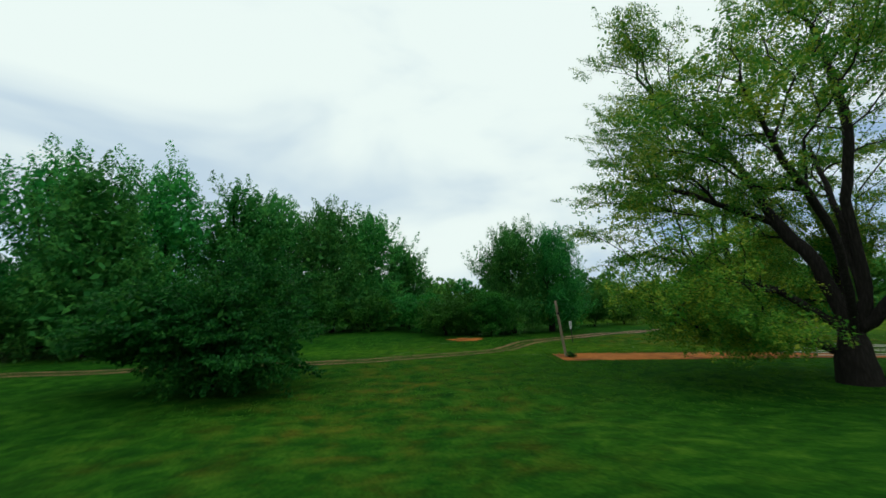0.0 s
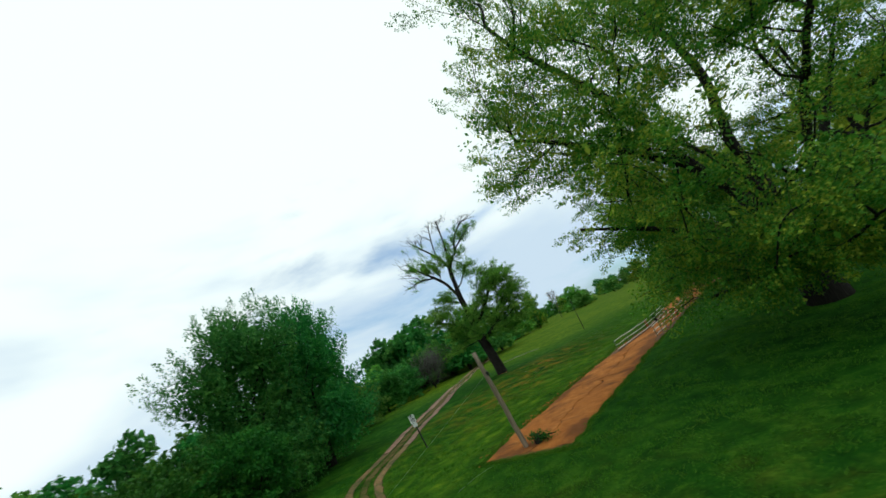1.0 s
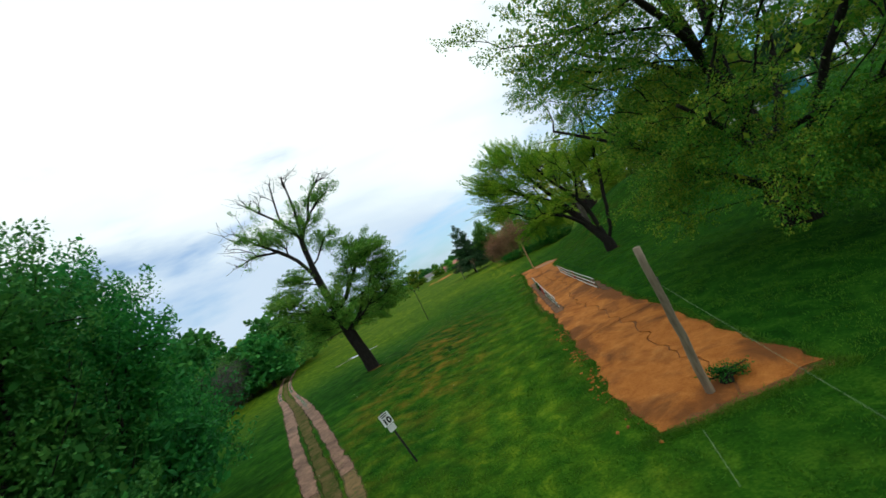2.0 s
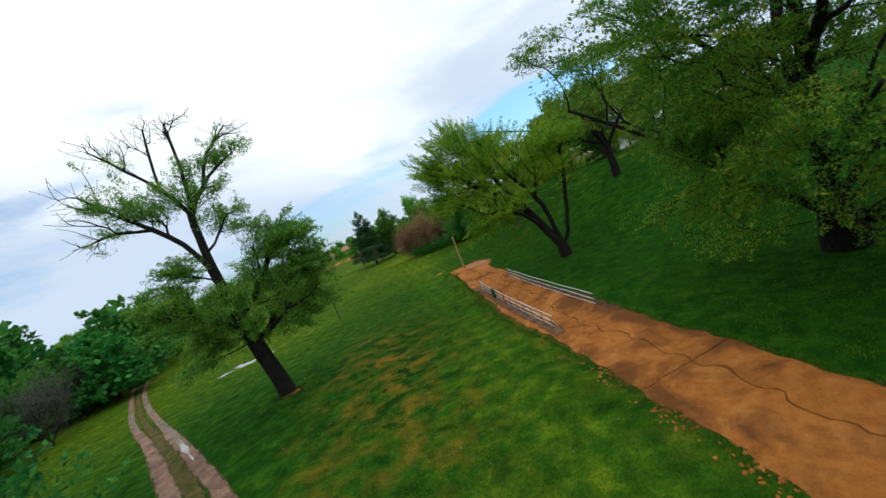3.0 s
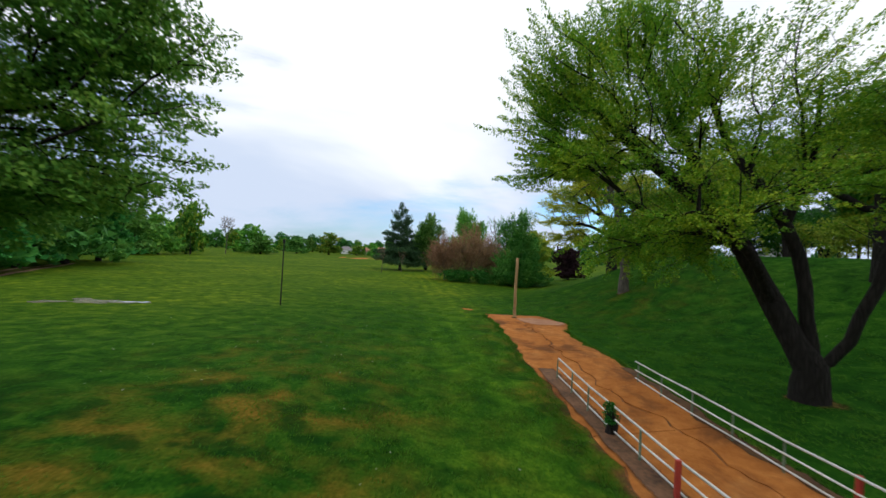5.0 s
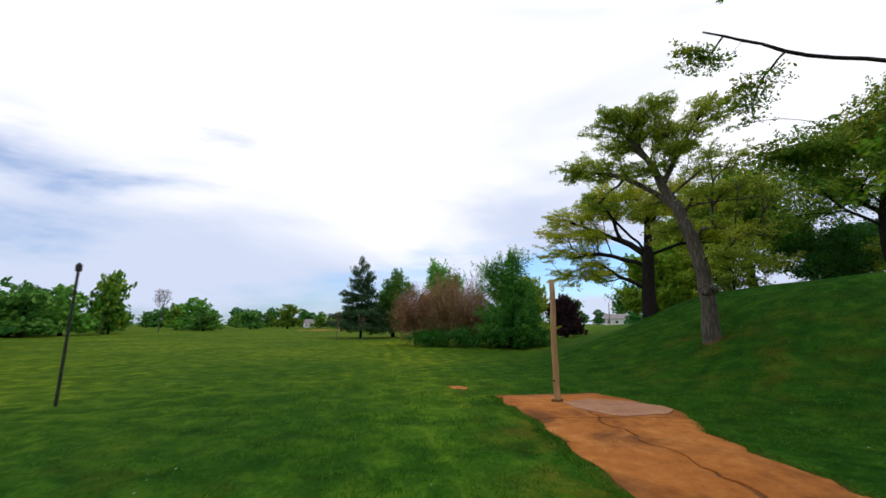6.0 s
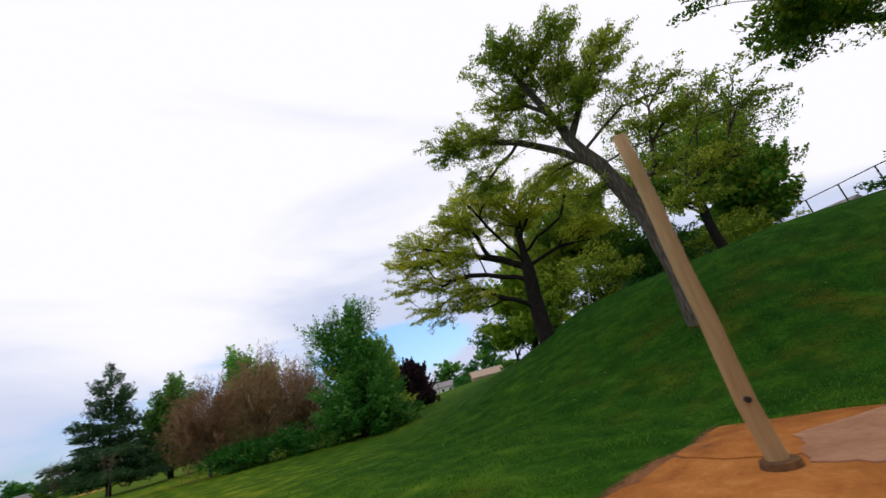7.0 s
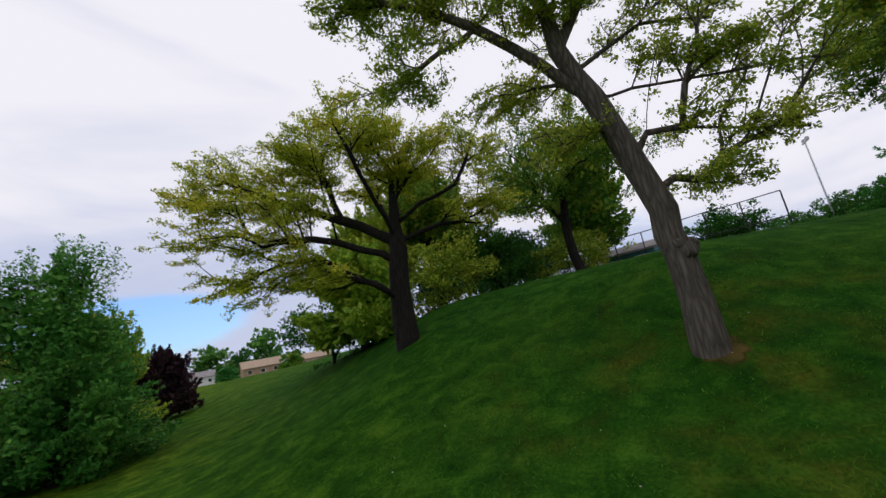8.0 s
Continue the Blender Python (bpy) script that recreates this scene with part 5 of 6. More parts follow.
for k, (x, y, h) in enumerate(WOOD_ROW):
    round_tree("wood_edge_tree", (x, y), "dark green tree in the dense edge of the wood", h, h * 0.33, (LEAF_BLUE, LEAF_FOREST)[k % 2] if k < 9 else LEAF_DEEP, 200 + k, 720, 34, 0.28, group="trees of the wood's edge", low=0.08, spray=2, thin=0.03)

for k, (x, y) in enumerate(((6, -40), (-1, -39), (-8, -34), (-12, -30.5), (-16, -26), (-19, -22), (-21.5, -17), (-25, -13), (-20, -11), (-17.5, -6), (14, -45), (-29, -9))):
    r, h = 3.4 + 0.5 * math.sin(k * 2.0), 4.4 + 0.9 * math.sin(k * 3.1)
    bush("bush", (x, y), "dense dark undergrowth along the wood's edge", [(0, 0, h * 0.45, r, r, h * 0.5), (r * 0.4, r * 0.3, h * 0.65, r * 0.6, r * 0.6, h * 0.35)], 130, 36, 0.3, (LEAF_DEEP, LEAF_BLUE)[k % 3 == 1], BARK_DARK, 240 + k, clump=0.4, reach=0.4, group="undergrowth of the wood's edge")

for k, (x, y, r, h) in enumerate(((-37, 24, 3.2, 5.2), (-43, 32, 3.6, 6.4), (-49.5, 47, 4.0, 8.4), (-54, 56, 4.0, 8.0), (-60, 66, 4.4, 8.6), (-31.5, 16, 2.8, 4.6), (-47, 38, 3.8, 7.2), (-68, 82, 5.0, 8.6))):
    bush("bush", (x, y), "dark shrubby growth west of the wheel track", [(0, 0, h * 0.42, r, r, h * 0.45), (r * 0.45, 0.4, h * 0.66, r * 0.6, r * 0.6, h * 0.32), (-r * 0.4, -0.5, h * 0.6, r * 0.5, r * 0.5, h * 0.34)], 300, 52, 0.2, (LEAF_DEEP, LEAF_BLUE, LEAF_MID)[k % 3], BARK_DARK, 140 + k, clump=0.25, reach=0.4, group="bushes west of the track", core=2500)
for k, (x, y, r, h) in enumerate(((-42.5, 39, 3.4, 6.8), (-48, 51, 3.4, 6.8))):
    bush("twiggy_bush", (x, y), "grey leafless shrub of fine twigs among green bushes", [(0, 0, h * 0.5, r, r, h * 0.44), (r * 0.4, 0.3, h * 0.7, r * 0.55, r * 0.55, h * 0.28)], 800, 10, 0.45, LEAF_GREY, BARK_DARK, 150 + k, clump=0.2, reach=0.8, lift=1.2, slim=0.07, twig=0.012, balance=0.7, spray_of=1, shell=0.6)

# small growth by the lane
bush("weeds", (0.42, 0.1, 0.06), "dark green weeds growing at the pole's foot", [(0, 0, 0.16, 0.3, 0.22, 0.14), (0.32, 0.1, 0.1, 0.34, 0.2, 0.09)], 60, 20, 0.05, LEAF_DEEP, BARK_DARK, 171, clump=0.07, reach=0.12, category="weeds", twig=0.004, sink=0.05)
bush("vine", (-1.12, 23.67, lz(-1.12, 23.67)), "dark green vine climbing over one rail post", [(0, 0, 0.34, 0.1, 0.13, 0.3), (0.02, 0.05, 0.64, 0.12, 0.18, 0.07)], 60, 18, 0.055, LEAF_DEEP, BARK_DARK, 173, clump=0.05, reach=0.08, category="vine", twig=0.004, sink=0.05)


# ---- meadow rim, north and east ----
def conifer(at, h, seed, label, group=""):
    rng = random.Random(seed)
    blobs = []
    for k in range(46):
        u = (k + rng.random()) / 46
        r = (h * 0.33 * (1 - u) ** 0.6 + 0.25) * rng.uniform(0.55, 1.25)
        a = k * 2.4 + rng.uniform(-0.5, 0.5)
        blobs.append((r * 0.55 * math.cos(a), r * 0.55 * math.sin(a), h * (0.1 + 0.86 * u), r * 0.5, r * 0.5, h * 0.035, r * r + 0.2))
    return tree("conifer", at, label, [[(0, 0, 0), (0, 0, h * 0.5), (0, 0, h * 0.97)]], blobs, 0.22, 1300, 36, 0.3, LEAF_CONIFER, BARK_DARK, seed, clump=0.22, reach=0.7, lift=-0.25, limbs=False, group=group, balance=0.1, slim=0.3, spray_of=1)


conifer((-10.2, 94.7), 13.6, 301, "dark ragged spruce standing at the meadow's edge")
round_tree("tree", (-5.0, 100), "green tree beside the dark spruce", 12, 4.0, LEAF_MID, 303, low=0.1)
round_tree("tree", (2.6, 92), "pale green tree behind the brown thicket", 12.5, 4.4, LEAF_HALF, 304, low=0.1)
round_tree("tree", (6.4, 65.6), "young bright green tree with upright shoots above the thicket", 9.4, 3.0, LEAF_MID, 305, 1000, 44, 0.13, low=0.12, spray=4)
round_tree("tree", (9.4, 70.5), "round olive-green tree behind the thicket", 7.6, 3.2, LEAF_OLIVE, 307, low=0.1)
for k, (x, y, r, h) in enumerate(((-2.6, 72, 2.6, 6.6), (0.8, 70.5, 3.0, 8.0), (4.0, 72.0, 2.6, 6.8))):
    bush("twiggy_bush", (x, y), "leafless brown thicket of fine upright twigs", [(0, 0, h * 0.42, r, r, h * 0.4), (r * 0.3, 0.3, h * 0.66, r * 0.5, r * 0.5, h * 0.32), (-r * 0.4, -0.2, h * 0.52, r * 0.45, r * 0.45, h * 0.36), (-r * 0.05, 0.4, h * 0.8, r * 0.3, r * 0.3, h * 0.22)], 1000, 10, 0.6, LEAF_BROWN, BARK_GREY, 320 + k, clump=0.2, reach=1.0, lift=1.6, group="brown thicket", slim=0.055, twig=0.013, balance=0.7, spray_of=1, shell=0.6)
for k, (x, y, r, h) in enumerate(((-1.0, 69.0, 2.0, 1.5), (2.6, 67.4, 2.2, 1.7), (6.2, 65.0, 2.4, 1.8), (8.6, 66.4, 2.2, 2.0))):
    bush("bush", (x, y), "low dark green undergrowth at the thicket's foot", [(0, 0, h * 0.5, r, r, h * 0.55)], 90, 40, 0.2, LEAF_DEEP, BARK_DARK, 340 + k, clump=0.3, reach=0.3, group="undergrowth of the thicket")
round_tree("copper_tree", (17.8, 79), "dark purple-leaved round tree", 5.4, 2.6, LEAF_PURPLE, 351, low=0.1, spray=2)
round_tree("tree", (24.7, 47.1), "dense dark maple on the plateau behind the oak", 11.5, 5.6, LEAF_SILVER, 353, 900, 50, 0.15, core=2500)
round_tree("tree", (22.0, 60.0), "olive young tree on the plateau", 8.5, 3.6, LEAF_OLIVE, 355)
round_tree("tree", (25.0, 57.0), "green tree on the plateau behind the oak", 12, 4.8, LEAF_SILVER, 357)
round_tree("tree", (17.5, 58.5), "green bushy tree behind the oak", 6.0, 3.2, LEAF_OLIVE, 359, low=0.08)
tree("maple", (16.5, 33.2), "tall spreading maple on the bank with long low boughs",
     [[(0, 0, 0), (0.05, 0, 1.6), (0, 0.1, 3.4)], [(0, 0.1, 3.0), (-2.0, 1.2, 4.8), (-4.6, 3.0, 6.8), (-7.6, 4.8, 8.4), (-10.2, 5.4, 9.4)], [(0, 0.1, 3.2), (0.1, 0.2, 5.5), (0.2, 0, 7.8)], [(0, 0, 2.8), (1.8, -1.4, 5.6), (3.0, -2.2, 6.4)], [(0, 0, 2.6), (-1.8, -1.6, 4.8), (-3.0, -2.4, 6.4)], [(-2.0, 1.2, 4.8), (-4.4, 3.2, 4.6), (-7.6, 4.2, 4.4), (-8.8, 4.3, 4.0)]],
     [(0.2, 0, 7.6, 3.4, 3.4, 1.9), (2.4, -1.4, 6.2, 3.0, 3.0, 1.8), (-2.2, -2.0, 6.2, 3.0, 2.8, 1.8), (0.4, 1.6, 6.4, 2.8, 2.4, 1.7), (-3.2, 1.8, 6.4, 1.8, 1.6, 1.0, 6), (-8.4, 4.2, 4.3, 1.1, 0.9, 0.5, 4), (-6.8, 4.0, 4.5, 1.5, 1.2, 0.8, 7), (-8.8, 5.2, 6.9, 0.5, 0.4, 0.8, 1.8), (-10.4, 5.3, 8.2, 0.9, 0.5, 0.5, 1.6), (-5.2, 3.4, 5.6, 1.4, 1.2, 0.8, 5)],
     0.36, 1100, 56, 0.13, LEAF_SILVER, BARK_DARK, 361, clump=0.18, reach=0.6, lift=0.1, spray_of=7, tuft=0.35, taper=0.55)
round_tree("tree", (33.0, 47.0), "green tree on the plateau", 10, 4.0, LEAF_SILVER, 363)
bush("bush", (31.0, 38.5), "low green bush before the blue shed", [(0, 0, 1.5, 2.6, 2.6, 1.6)], 140, 50, 0.2, LEAF_DEEP, BARK_DARK, 367, clump=0.35, reach=0.3)
round_tree("tree", (42.0, 21.0), "broad green tree on the plateau", 11, 4.6, LEAF_BLUE, 365)
for k, (x, y, r, h) in enumerate(((18.5, 62, 3.0, 4.0), (21.5, 55.5, 2.8, 4.4), (26.0, 52.5, 3.0, 4.6), (29.5, 48.5, 3.0, 4.2), (31.0, 55.0, 3.4, 6.0), (24.0, 63.0, 3.2, 6.0))):
    bush("bush", (x, y), "dense green undergrowth behind the crest of the bank", [(0, 0, h * 0.5, r, r, h * 0.55), (r * 0.5, -r * 0.4, h * 0.6, r * 0.6, r * 0.6, h * 0.4)], 160, 50, 0.22, (LEAF_DEEP, LEAF_OLIVE)[k % 2], BARK_DARK, 380 + k, clump=0.4, reach=0.4, group="undergrowth on the plateau")
for k, (x, y) in enumerate(((54.6, 24.0), (59.8, 20.2), (53.0, 17.2), (60.6, 27.0), (64.4, 15.8), (58, 33), (50, 21))):
    bush("bush", (x, y), "dark green hedge bush on the plateau", [(0, 0, 2.4, 4.0, 4.0, 2.6), (1.6, 0.9, 3.8, 2.4, 2.4, 1.8)], 190, 44, 0.26, LEAF_DEEP, BARK_DARK, 395 + k, clump=0.35, reach=0.3, group="hedge on the plateau")
pine = None
for k in range(12):
    x, y = 49 + k * 1.7, 71 - k * 1.1
    h = 9.5 + (k * 7 % 5) * 0.5
    rng = random.Random(400 + k)
    if k < 3:
        pine = tree("tall_pine", (x, y), "tall dark pine with bare lower trunk in a row", [[(0, 0, 0), (0.05, 0, h * 0.5), (0, 0, h * 0.95)]], [(0, 0, h * 0.66, 2.4, 2.4, h * 0.3), (0.4, 0.2, h * 0.82, 1.6, 1.6, h * 0.14)], 0.2, 160, 26, 0.45, LEAF_CONIFER, BARK_DARK, 400 + k, clump=0.6, reach=0.5, lift=0.2, limbs=False, group="pines in a row")
    else:
        copy_thing(pine, Matrix.LocRotScale((x, y, gz(x, y)), Euler((0, 0, k * 1.3)), (1, 1, 0.9 + 0.04 * (k % 5))))

FAR, FAR_SIZE = {}, ((11, 5.0), (9, 4.6), (12, 4.8), (10, 4.4))
for k, (mat, (h, r)) in enumerate(zip((LEAF_MID, LEAF_SILVER, LEAF_BLUE, LEAF_HALF), FAR_SIZE)):
    FAR[k] = round_tree("distant_tree", (-70 - 9 * k, 128 + 14 * k), "rounded tree in the distant line of trees", h, r, mat, 500 + k, 260, 20, 0.5, group="distant trees", low=0.06, spray=2, thin=0.09, shoots=0.05)
rnd = random.Random(77)
spots = []
for k in range(46):      # west edge
    u = k / 45
    spots.append((-50 - 30 * u + rnd.uniform(-6, 6), 8 + 110 * u + rnd.uniform(-4, 4), rnd.uniform(0.8, 1.15) * (1.15 if 0.3 < u < 0.62 else 0.75)))
for k in range(60):      # low line along the far horizon
    u = k / 59
    spots.append((-200 + 270 * u + rnd.uniform(-4, 4), 250 + 70 * math.sin(u * 3) + rnd.uniform(-15, 15), rnd.uniform(0.8, 1.2)))
for k in range(26):      # beyond the west wood
    u = k / 25
    spots.append((-62 + rnd.uniform(-10, 10), -60 + 80 * u, rnd.uniform(0.55, 0.95)))
for k in range(22):      # east, beyond the plateau
    u = k / 21
    d = 1.75 if u < 0.3 else 1.0
    spots.append((d * (60 + 60 * math.sin(u * 2)) + rnd.uniform(-6, 6), d * (150 - 110 * u) + rnd.uniform(-6, 6), rnd.uniform(0.5, 0.9) * (1.2 if d > 1 else 1)))
for k in range(14):      # behind the start
    spots.append((40 + rnd.uniform(0, 40), -70 + k * 6, rnd.uniform(0.8, 1.2)))
# trees that stand apart in the meadow's far rim: place, height, half width, kind
STANDING = ((-46, 57, 12, 5.6, 2), (-49, 66, 13, 6.5, 0), (-52, 75, 11, 5.0, 2), (-43, 50, 9.5, 5.0, 2), (-68, 105, 9.5, 5.4, 0), (-70, 116, 10.4, 5.6, 3), (-69, 128, 15, 4.2, 1), (-78, 190, 12.4, 8.0, 3), (-69, 220, 9.0, 7.0, 0), (-55, 229, 12, 7.6, 1), (-46, 261, 6.4, 6.0, 1), (-35, 253, 8.4, 5.0, 3), (-89, 197, 10.6, 5.0, 1), (-66, 168, 7.0, 6.4, 0), (-24, 236, 10, 6.0, 3), (-12, 240, 11, 6.5, 0), (-2, 230, 12, 6.0, 3), (92, 188, 13.5, 8.5, 0), (108, 179, 17.5, 8.0, 0), (104, 187, 11.5, 6.0, 2), (76, 130, 5.0, 3.6, 1), (66, 142, 4.0, 3.4, 2), (85, 139, 4.2, 3.0, 0), (46, 143, 9.5, 6.0, 2))
for x, y, h, r, kind in STANDING:
    copy_thing(FAR[kind], Matrix.LocRotScale((x, y, gz(x, y)), Euler((0, 0, x * 0.7)), (r / FAR_SIZE[kind][1], r / FAR_SIZE[kind][1], h / FAR_SIZE[kind][0])))
for k, (x, y, s) in enumerate(spots):
    copy_thing(FAR[(0, 0, 1, 2, 2, 3)[rnd.randrange(6)]], Matrix.LocRotScale((x, y, gz(x, y)), Euler((0, 0, rnd.uniform(0, 6.3))), (s * rnd.uniform(0.9, 1.3), s * rnd.uniform(0.9, 1.3), s)))


# ---- houses and hilltop ----
def house(at, size, turn, wall_mat, roof_mat, label, gable=0.28, windows=3):
    w, d, h = size
    e = thing("house", (*at, gz(*at)), label, "house", "distant houses", turn)
    bm = bmesh.new()
    box(bm, (w, d, h + 0.5), (0, 0, h / 2 - 0.25))
    wall = part("wall", bm, wall_mat, e)
    bm = bmesh.new()
    rise, o = d * gable, 0.4
    prof = [(-d / 2 - o, h - 0.05), (0, h + rise), (d / 2 + o, h - 0.05), (d / 2 + o, h + 0.12), (0, h + rise + 0.2), (-d / 2 - o, h + 0.12)]
    a = [bm.verts.new((-w / 2 - o, y, z)) for y, z in prof]
    b = [bm.verts.new((w / 2 + o, y, z)) for y, z in prof]
    for k in range(6):
        bm.faces.new((a[k], a[(k + 1) % 6], b[(k + 1) % 6], b[k]))
    for q in (a, b):
        bm.faces.new((q[0], q[1], q[4], q[5]))
        bm.faces.new((q[1], q[2], q[3], q[4]))
    part("roof", bm, roof_mat, e)
    for s in (-1, 1):
        bm = bmesh.new()
        rows = [[bm.verts.new((s * (w / 2 - q), y, z)) for y, z in ((-d / 2, h), (d / 2, h), (0, h + rise))] for q in (0.02, 0.12)]
        bm.faces.new(rows[0])
        bm.faces.new(rows[1][::-1])
        for k in range(3):
            bm.faces.new((rows[0][k], rows[0][(k + 1) % 3], rows[1][(k + 1) % 3], rows[1][k]))
        part("gable", bm, wall_mat, e)
    for s in (-1, 1):
        for k in range(windows):
            bm = bmesh.new()
            box(bm, (1.1, 0.08, 1.1), (-w / 2 + w * (k + 0.5) / windows, s * (d / 2 + 0.02), h * 0.55), bevel=0.02)
            win = part("window", bm, SIDING_WHITE, e, "white window frame")
            bm = bmesh.new()
            box(bm, (0.9, 0.03, 0.9), (-w / 2 + w * (k + 0.5) / windows, s * (d / 2 + 0.065), h * 0.55))
            part("pane", bm, GLASS_DARK, win)
    return e


house((-38, 300), (16, 9, 3.2), 10, BRICK_TAN, ROOF_RED, "low tan house with red-brown roof beyond the meadow")
house((-58, 310), (12, 8, 3.0), -8, SIDING_WHITE, ROOF_GREY, "low white house beyond the meadow")
house((80, 147), (10, 7, 2.3), -30, BRICK_TAN, ROOF_TAN, "tan brick house with low roof behind the bank")
house((98, 144), (9, 6, 2.2), -48, BRICK_TAN, ROOF_TAN, "tan house with pale roof behind the bank")
house((77, 171), (8, 6, 2.4), -30, SIDING_WHITE, ROOF_GREY, "white house behind the bank")
house((36.0, 44.5), (4, 3, 2.0), 80, SIDING_BLUE, ROOF_GREY, "blue-sided shed on the plateau", 0.2, 2)
house((58, 84), (14, 7, 2.8), 40, SIDING_WHITE, ROOF_GREY, "long white building under the trees")


def backstop(at, turn, n=7, gap=2.2, h=1.9):
    e = thing("chain_link_fence", (*at, gz(*at)), "grey chain-link fence with steel posts and top rail", "fence", turn=turn)
    m = e.matrix_world

    def z_at(x):
        p = m @ Vector((x, 0, 0))
        return gz(p.x, p.y) - gz(*at)

    for k in range(n):
        bm = bmesh.new()
        x = k * gap
        rod(bm, (x, 0, z_at(x) - 0.2), (x, 0, z_at(x) + h), 0.04, sides=8)
        part("post", bm, DARK_STEEL, e)
    for hh in (h, h * 0.45, 0.1):
        bm = bmesh.new()
        for k in range(n - 1):
            rod(bm, (k * gap, 0, z_at(k * gap) + hh), ((k + 1) * gap, 0, z_at((k + 1) * gap) + hh), 0.03, sides=8)
        part("rail", bm, DARK_STEEL, e)
    return e


backstop((29.6, 45.2), -109.6, 6, 1.9, 2.6)
utility_pole = thing("utility_pole", (95.7, 207.0, gz(95.7, 207)), "dark wooden utility pole among the far houses", "pole")
bm = bmesh.new()
rod(bm, (0, 0, -0.3), (0, 0, 10.0), 0.2, 0.14, 10)
part("shaft", bm, WOOD_POLE, utility_pole)
bm = bmesh.new()
box(bm, (2.2, 0.12, 0.14), (0, 0, 9.2), bevel=0.02)
part("crossarm", bm, WOOD_POLE, utility_pole)
bm_pole = thing("floodlight_pole", (53.6, 25.7, gz(53.6, 25.7)), "tall thin steel floodlight pole on the plateau", "pole")
bm = bmesh.new()
rod(bm, (0, 0, -0.2), (0, 0, 11.2), 0.1, 0.06, 10)
part("shaft", bm, GALVANISED, bm_pole)
bm = bmesh.new()
box(bm, (1.5, 0.14, 0.14), (0, 0, 11.1), bevel=0.02)
part("crossarm", bm, GALVANISED, bm_pole)
for s in (-1, 1):
    bm = bmesh.new()
    box(bm, (0.45, 0.3, 0.4), (0.5 * s, -0.1, 11.35), bevel=0.05)
    part("floodlight", bm, GALVANISED, bm_pole)


wooden_pole((60.5, 146), (0.1, 0, 7.2), 0.15, 0.12, WOOD_POLE, "weathered grey utility pole behind the bank", 9)


def bare_tree(at, h, seed, label, tips=80, leaves=1):
    rng = random.Random(seed)
    stems = [[(0, 0, 0), (0.1, 0, h * 0.35)]] + [[(0.1, 0, h * 0.3), (rng.uniform(-0.16, 0.16) * h, rng.uniform(-0.16, 0.16) * h, h * rng.uniform(0.75, 1.0))] for _ in range(5)]
    return tree("bare_tree", at, label, stems, [(0, 0, h * 0.75, h * 0.2, h * 0.2, h * 0.24)], h * 0.011, tips, leaves, 0.2, LEAF_BROWN, BARK_GREY, seed, limbs=False, twig=0.002 * h + 0.006, spray_of=1, slim=0.1, clump=0.1, reach=0.3)


bare_tree((-70, 150), 13, 601, "thin grey tree at the meadow's far edge", 420, 6)
bare_tree((-12.6, 84), 4.2, 602, "small leafless tree beside the spruce")
bare_tree((-9.4, 86), 3.8, 603, "small leafless tree in front of the spruce")
bare_tree((9.0, 96), 12.5, 604, "leafless tree top rising behind the thicket")


# ---- small flowers and grass ----
def flower_heads(n, seed):
    """Tiny clover and dandelion heads, thicker west of the lane."""
    rng = np.random.default_rng(seed)
    x = np.concatenate((rng.normal(-9.5, 3.2, n), rng.uniform(2.8, 14, n // 3)))
    y = np.concatenate((rng.uniform(2, 34, n), rng.uniform(30, 50, n // 3)))
    keep = (x < -2.4) | (x > 3.4)
    x, y = x[keep], y[keep]
    r = rng.uniform(0.012, 0.026, len(x))
    z = land(x, y) + 0.075
    six = np.array(((1, 0, 0), (-1, 0, 0), (0, 1, 0), (0, -1, 0), (0, 0, 0.6), (0, 0, -0.6)))
    v = np.stack((x, y, z), -1)[:, None, :] + six[None] * r[:, None, None]
    tri = np.array(((0, 2, 4), (2, 1, 4), (1, 3, 4), (3, 0, 4), (2, 0, 5), (1, 2, 5), (3, 1, 5), (0, 3, 5)))
    f = (np.arange(len(x))[:, None, None] * 6 + tri[None]).reshape(-1, 3)
    return tagged(mesh_object("flower_heads", v.reshape(-1, 3), f, PETALS), "tiny whitish flower heads scattered in the turf", "flowers", kind="stuff")


PETALS = plain("pale_petals", (0.3, 0.32, 0.22), (0.55, 0.55, 0.42), 30.0, 0.8)
flower_heads(110, 15)


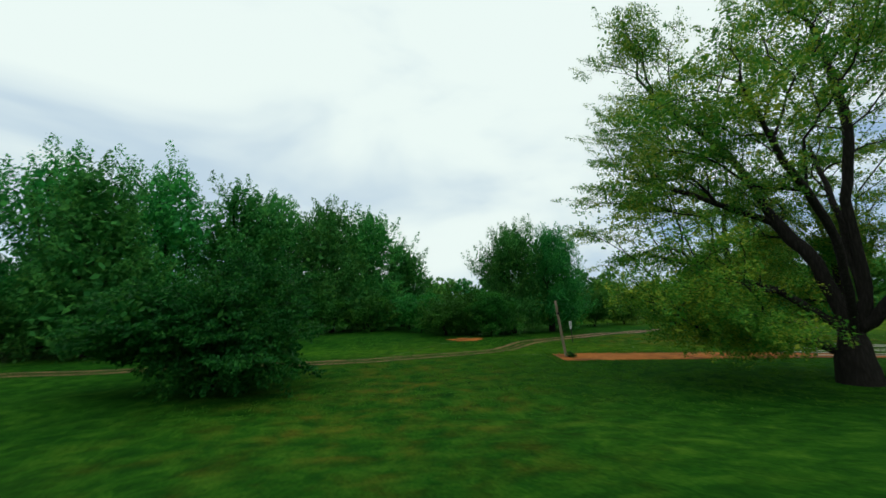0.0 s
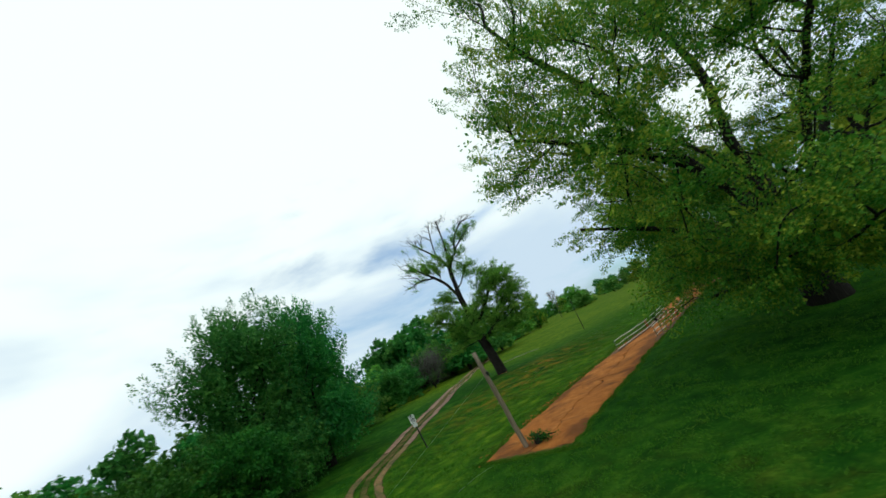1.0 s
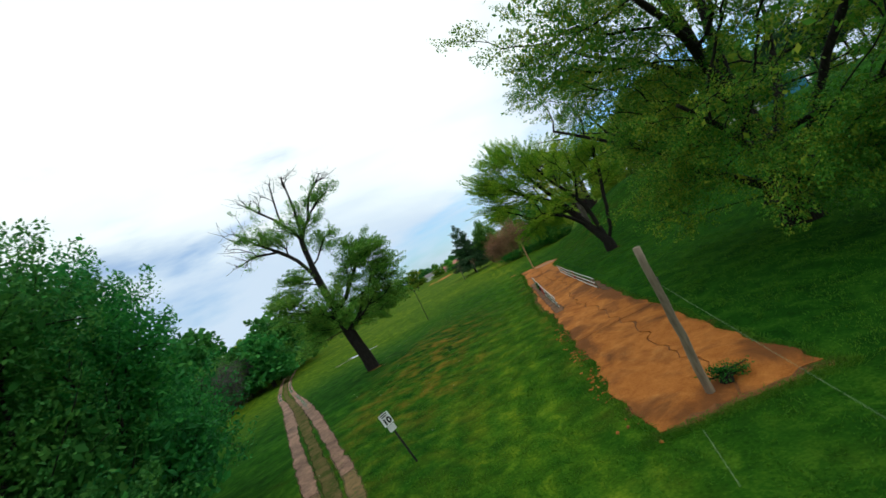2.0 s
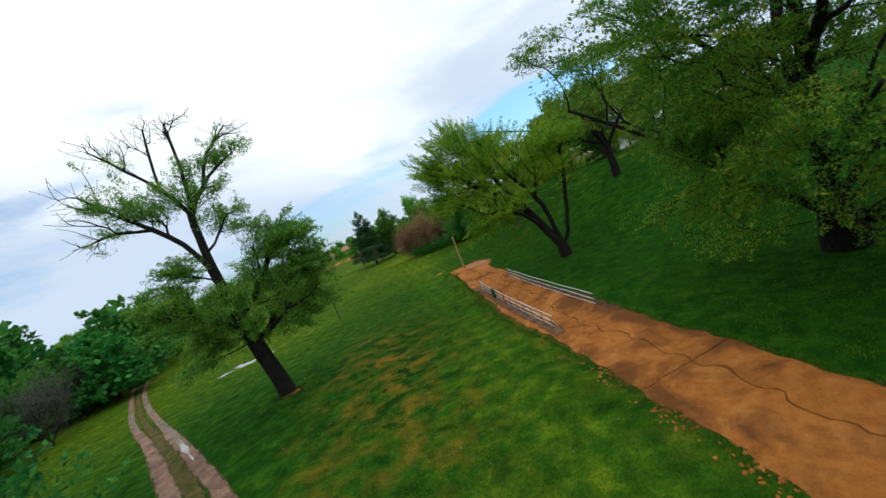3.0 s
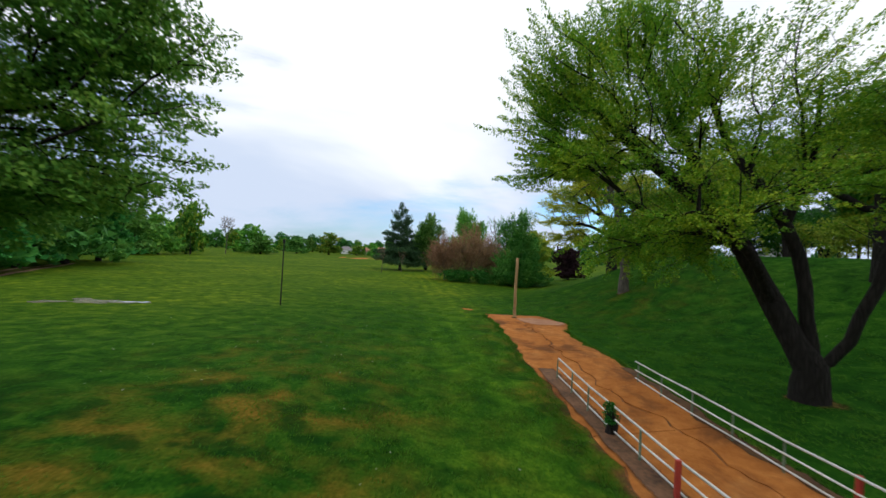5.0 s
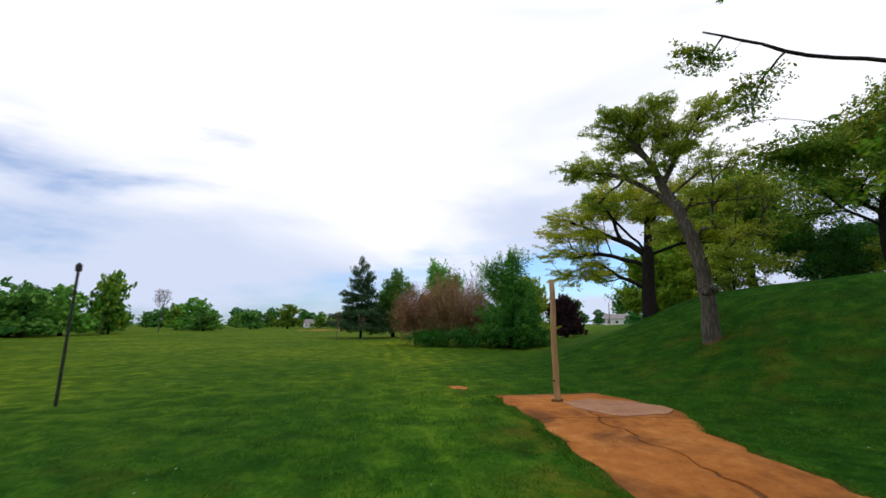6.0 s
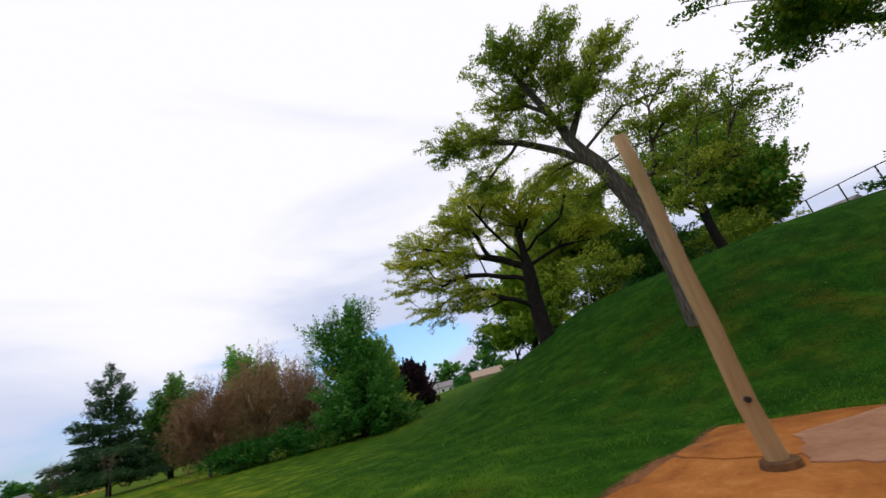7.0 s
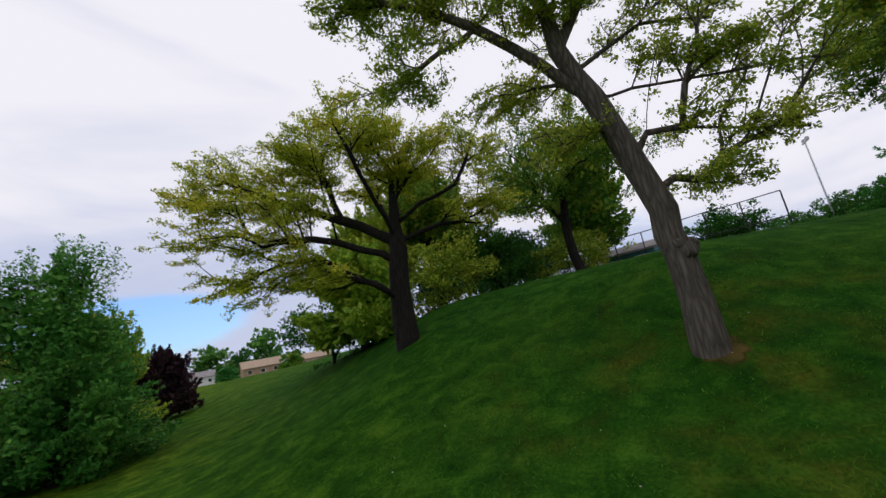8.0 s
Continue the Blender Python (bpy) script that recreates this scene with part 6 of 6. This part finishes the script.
# ---- grass standing proud of the turf along the flight ----
def grass_blades(n, seed):
    rng = np.random.default_rng(seed)
    x = rng.uniform(-14, 15, n * 3)
    y = rng.uniform(-17, 52, n * 3)
    clumpy = np.sin(x * 1.9 + 2 * np.sin(y * 0.7)) * np.sin(y * 2.3 + 1.5 * np.sin(x * 0.9)) + rng.normal(0, 0.6, n * 3)
    off_lane = (x < -2.0) | (x > 2.5) | (y < -1.2) | (y > 40.2)
    edge = np.minimum(np.minimum((x + 13) / 7, (15 - x) / 7), np.minimum((y + 17) / 10, (52 - y) / 14))
    keep = (clumpy > 0.1) & off_lane & (rng.random(n * 3) < np.clip(edge, 0, 1))
    x, y = x[keep][:n], y[keep][:n]
    m = len(x)
    k = 4
    # ragged fringe over the lane's edges
    fy = rng.uniform(LANE_A - 0.1, LANE_B, 9000)
    west = rng.random(9000) < 0.5
    rim = np.array([(lane_left(q) - 0.14 - 0.25 * math.exp(-((q - 20) / 7.0) ** 2)) if w else lane_right(q) + 0.1 for q, w in zip(fy, west)])
    fx = rim + np.where(west, -1, 1) * rng.normal(0.02, 0.09, 9000)
    ex = rng.uniform(-1.9, 2.4, 1600)
    x = np.concatenate((x, fx, ex))
    y = np.concatenate((y, fy, LANE_A - 0.2 + rng.normal(-0.03, 0.09, 1600)))
    m = len(x)
    bx = np.repeat(x, k) + rng.normal(0, 0.05, m * k)
    by = np.repeat(y, k) + rng.normal(0, 0.05, m * k)
    bz = land(bx, by) - 0.015
    hgt = rng.uniform(0.03, 0.085, m * k)
    a = rng.uniform(0, 6.283, m * k)
    lean = rng.normal(0, 0.05, (m * k, 2))
    w = 0.012
    v = np.empty((m * k, 3, 3))
    v[:, 0] = np.stack((bx + w * np.cos(a), by + w * np.sin(a), bz), -1)
    v[:, 1] = np.stack((bx - w * np.cos(a), by - w * np.sin(a), bz), -1)
    v[:, 2] = np.stack((bx + lean[:, 0], by + lean[:, 1], bz + hgt), -1)
    me = bpy.data.meshes.new("grass_blades")
    cnt = m * k
    me.vertices.add(cnt * 3)
    me.vertices.foreach_set("co", v.reshape(-1).astype(np.float32))
    me.loops.add(cnt * 3)
    me.loops.foreach_set("vertex_index", np.arange(cnt * 3, dtype=np.int32))
    me.polygons.add(cnt)
    me.polygons.foreach_set("loop_start", np.arange(0, cnt * 3, 3, dtype=np.int32))
    me.materials.append(BLADES)
    me.update(calc_edges=True)
    return tagged(new("grass_blades", me), "short tufts of spring grass standing out of the turf", "grass", kind="stuff")


BLADES = leaf_material("grass_blades", (0.018, 0.085, 0.006), (0.045, 0.16, 0.01), (0.11, 0.22, 0.02))
grass_blades(70000, 9)
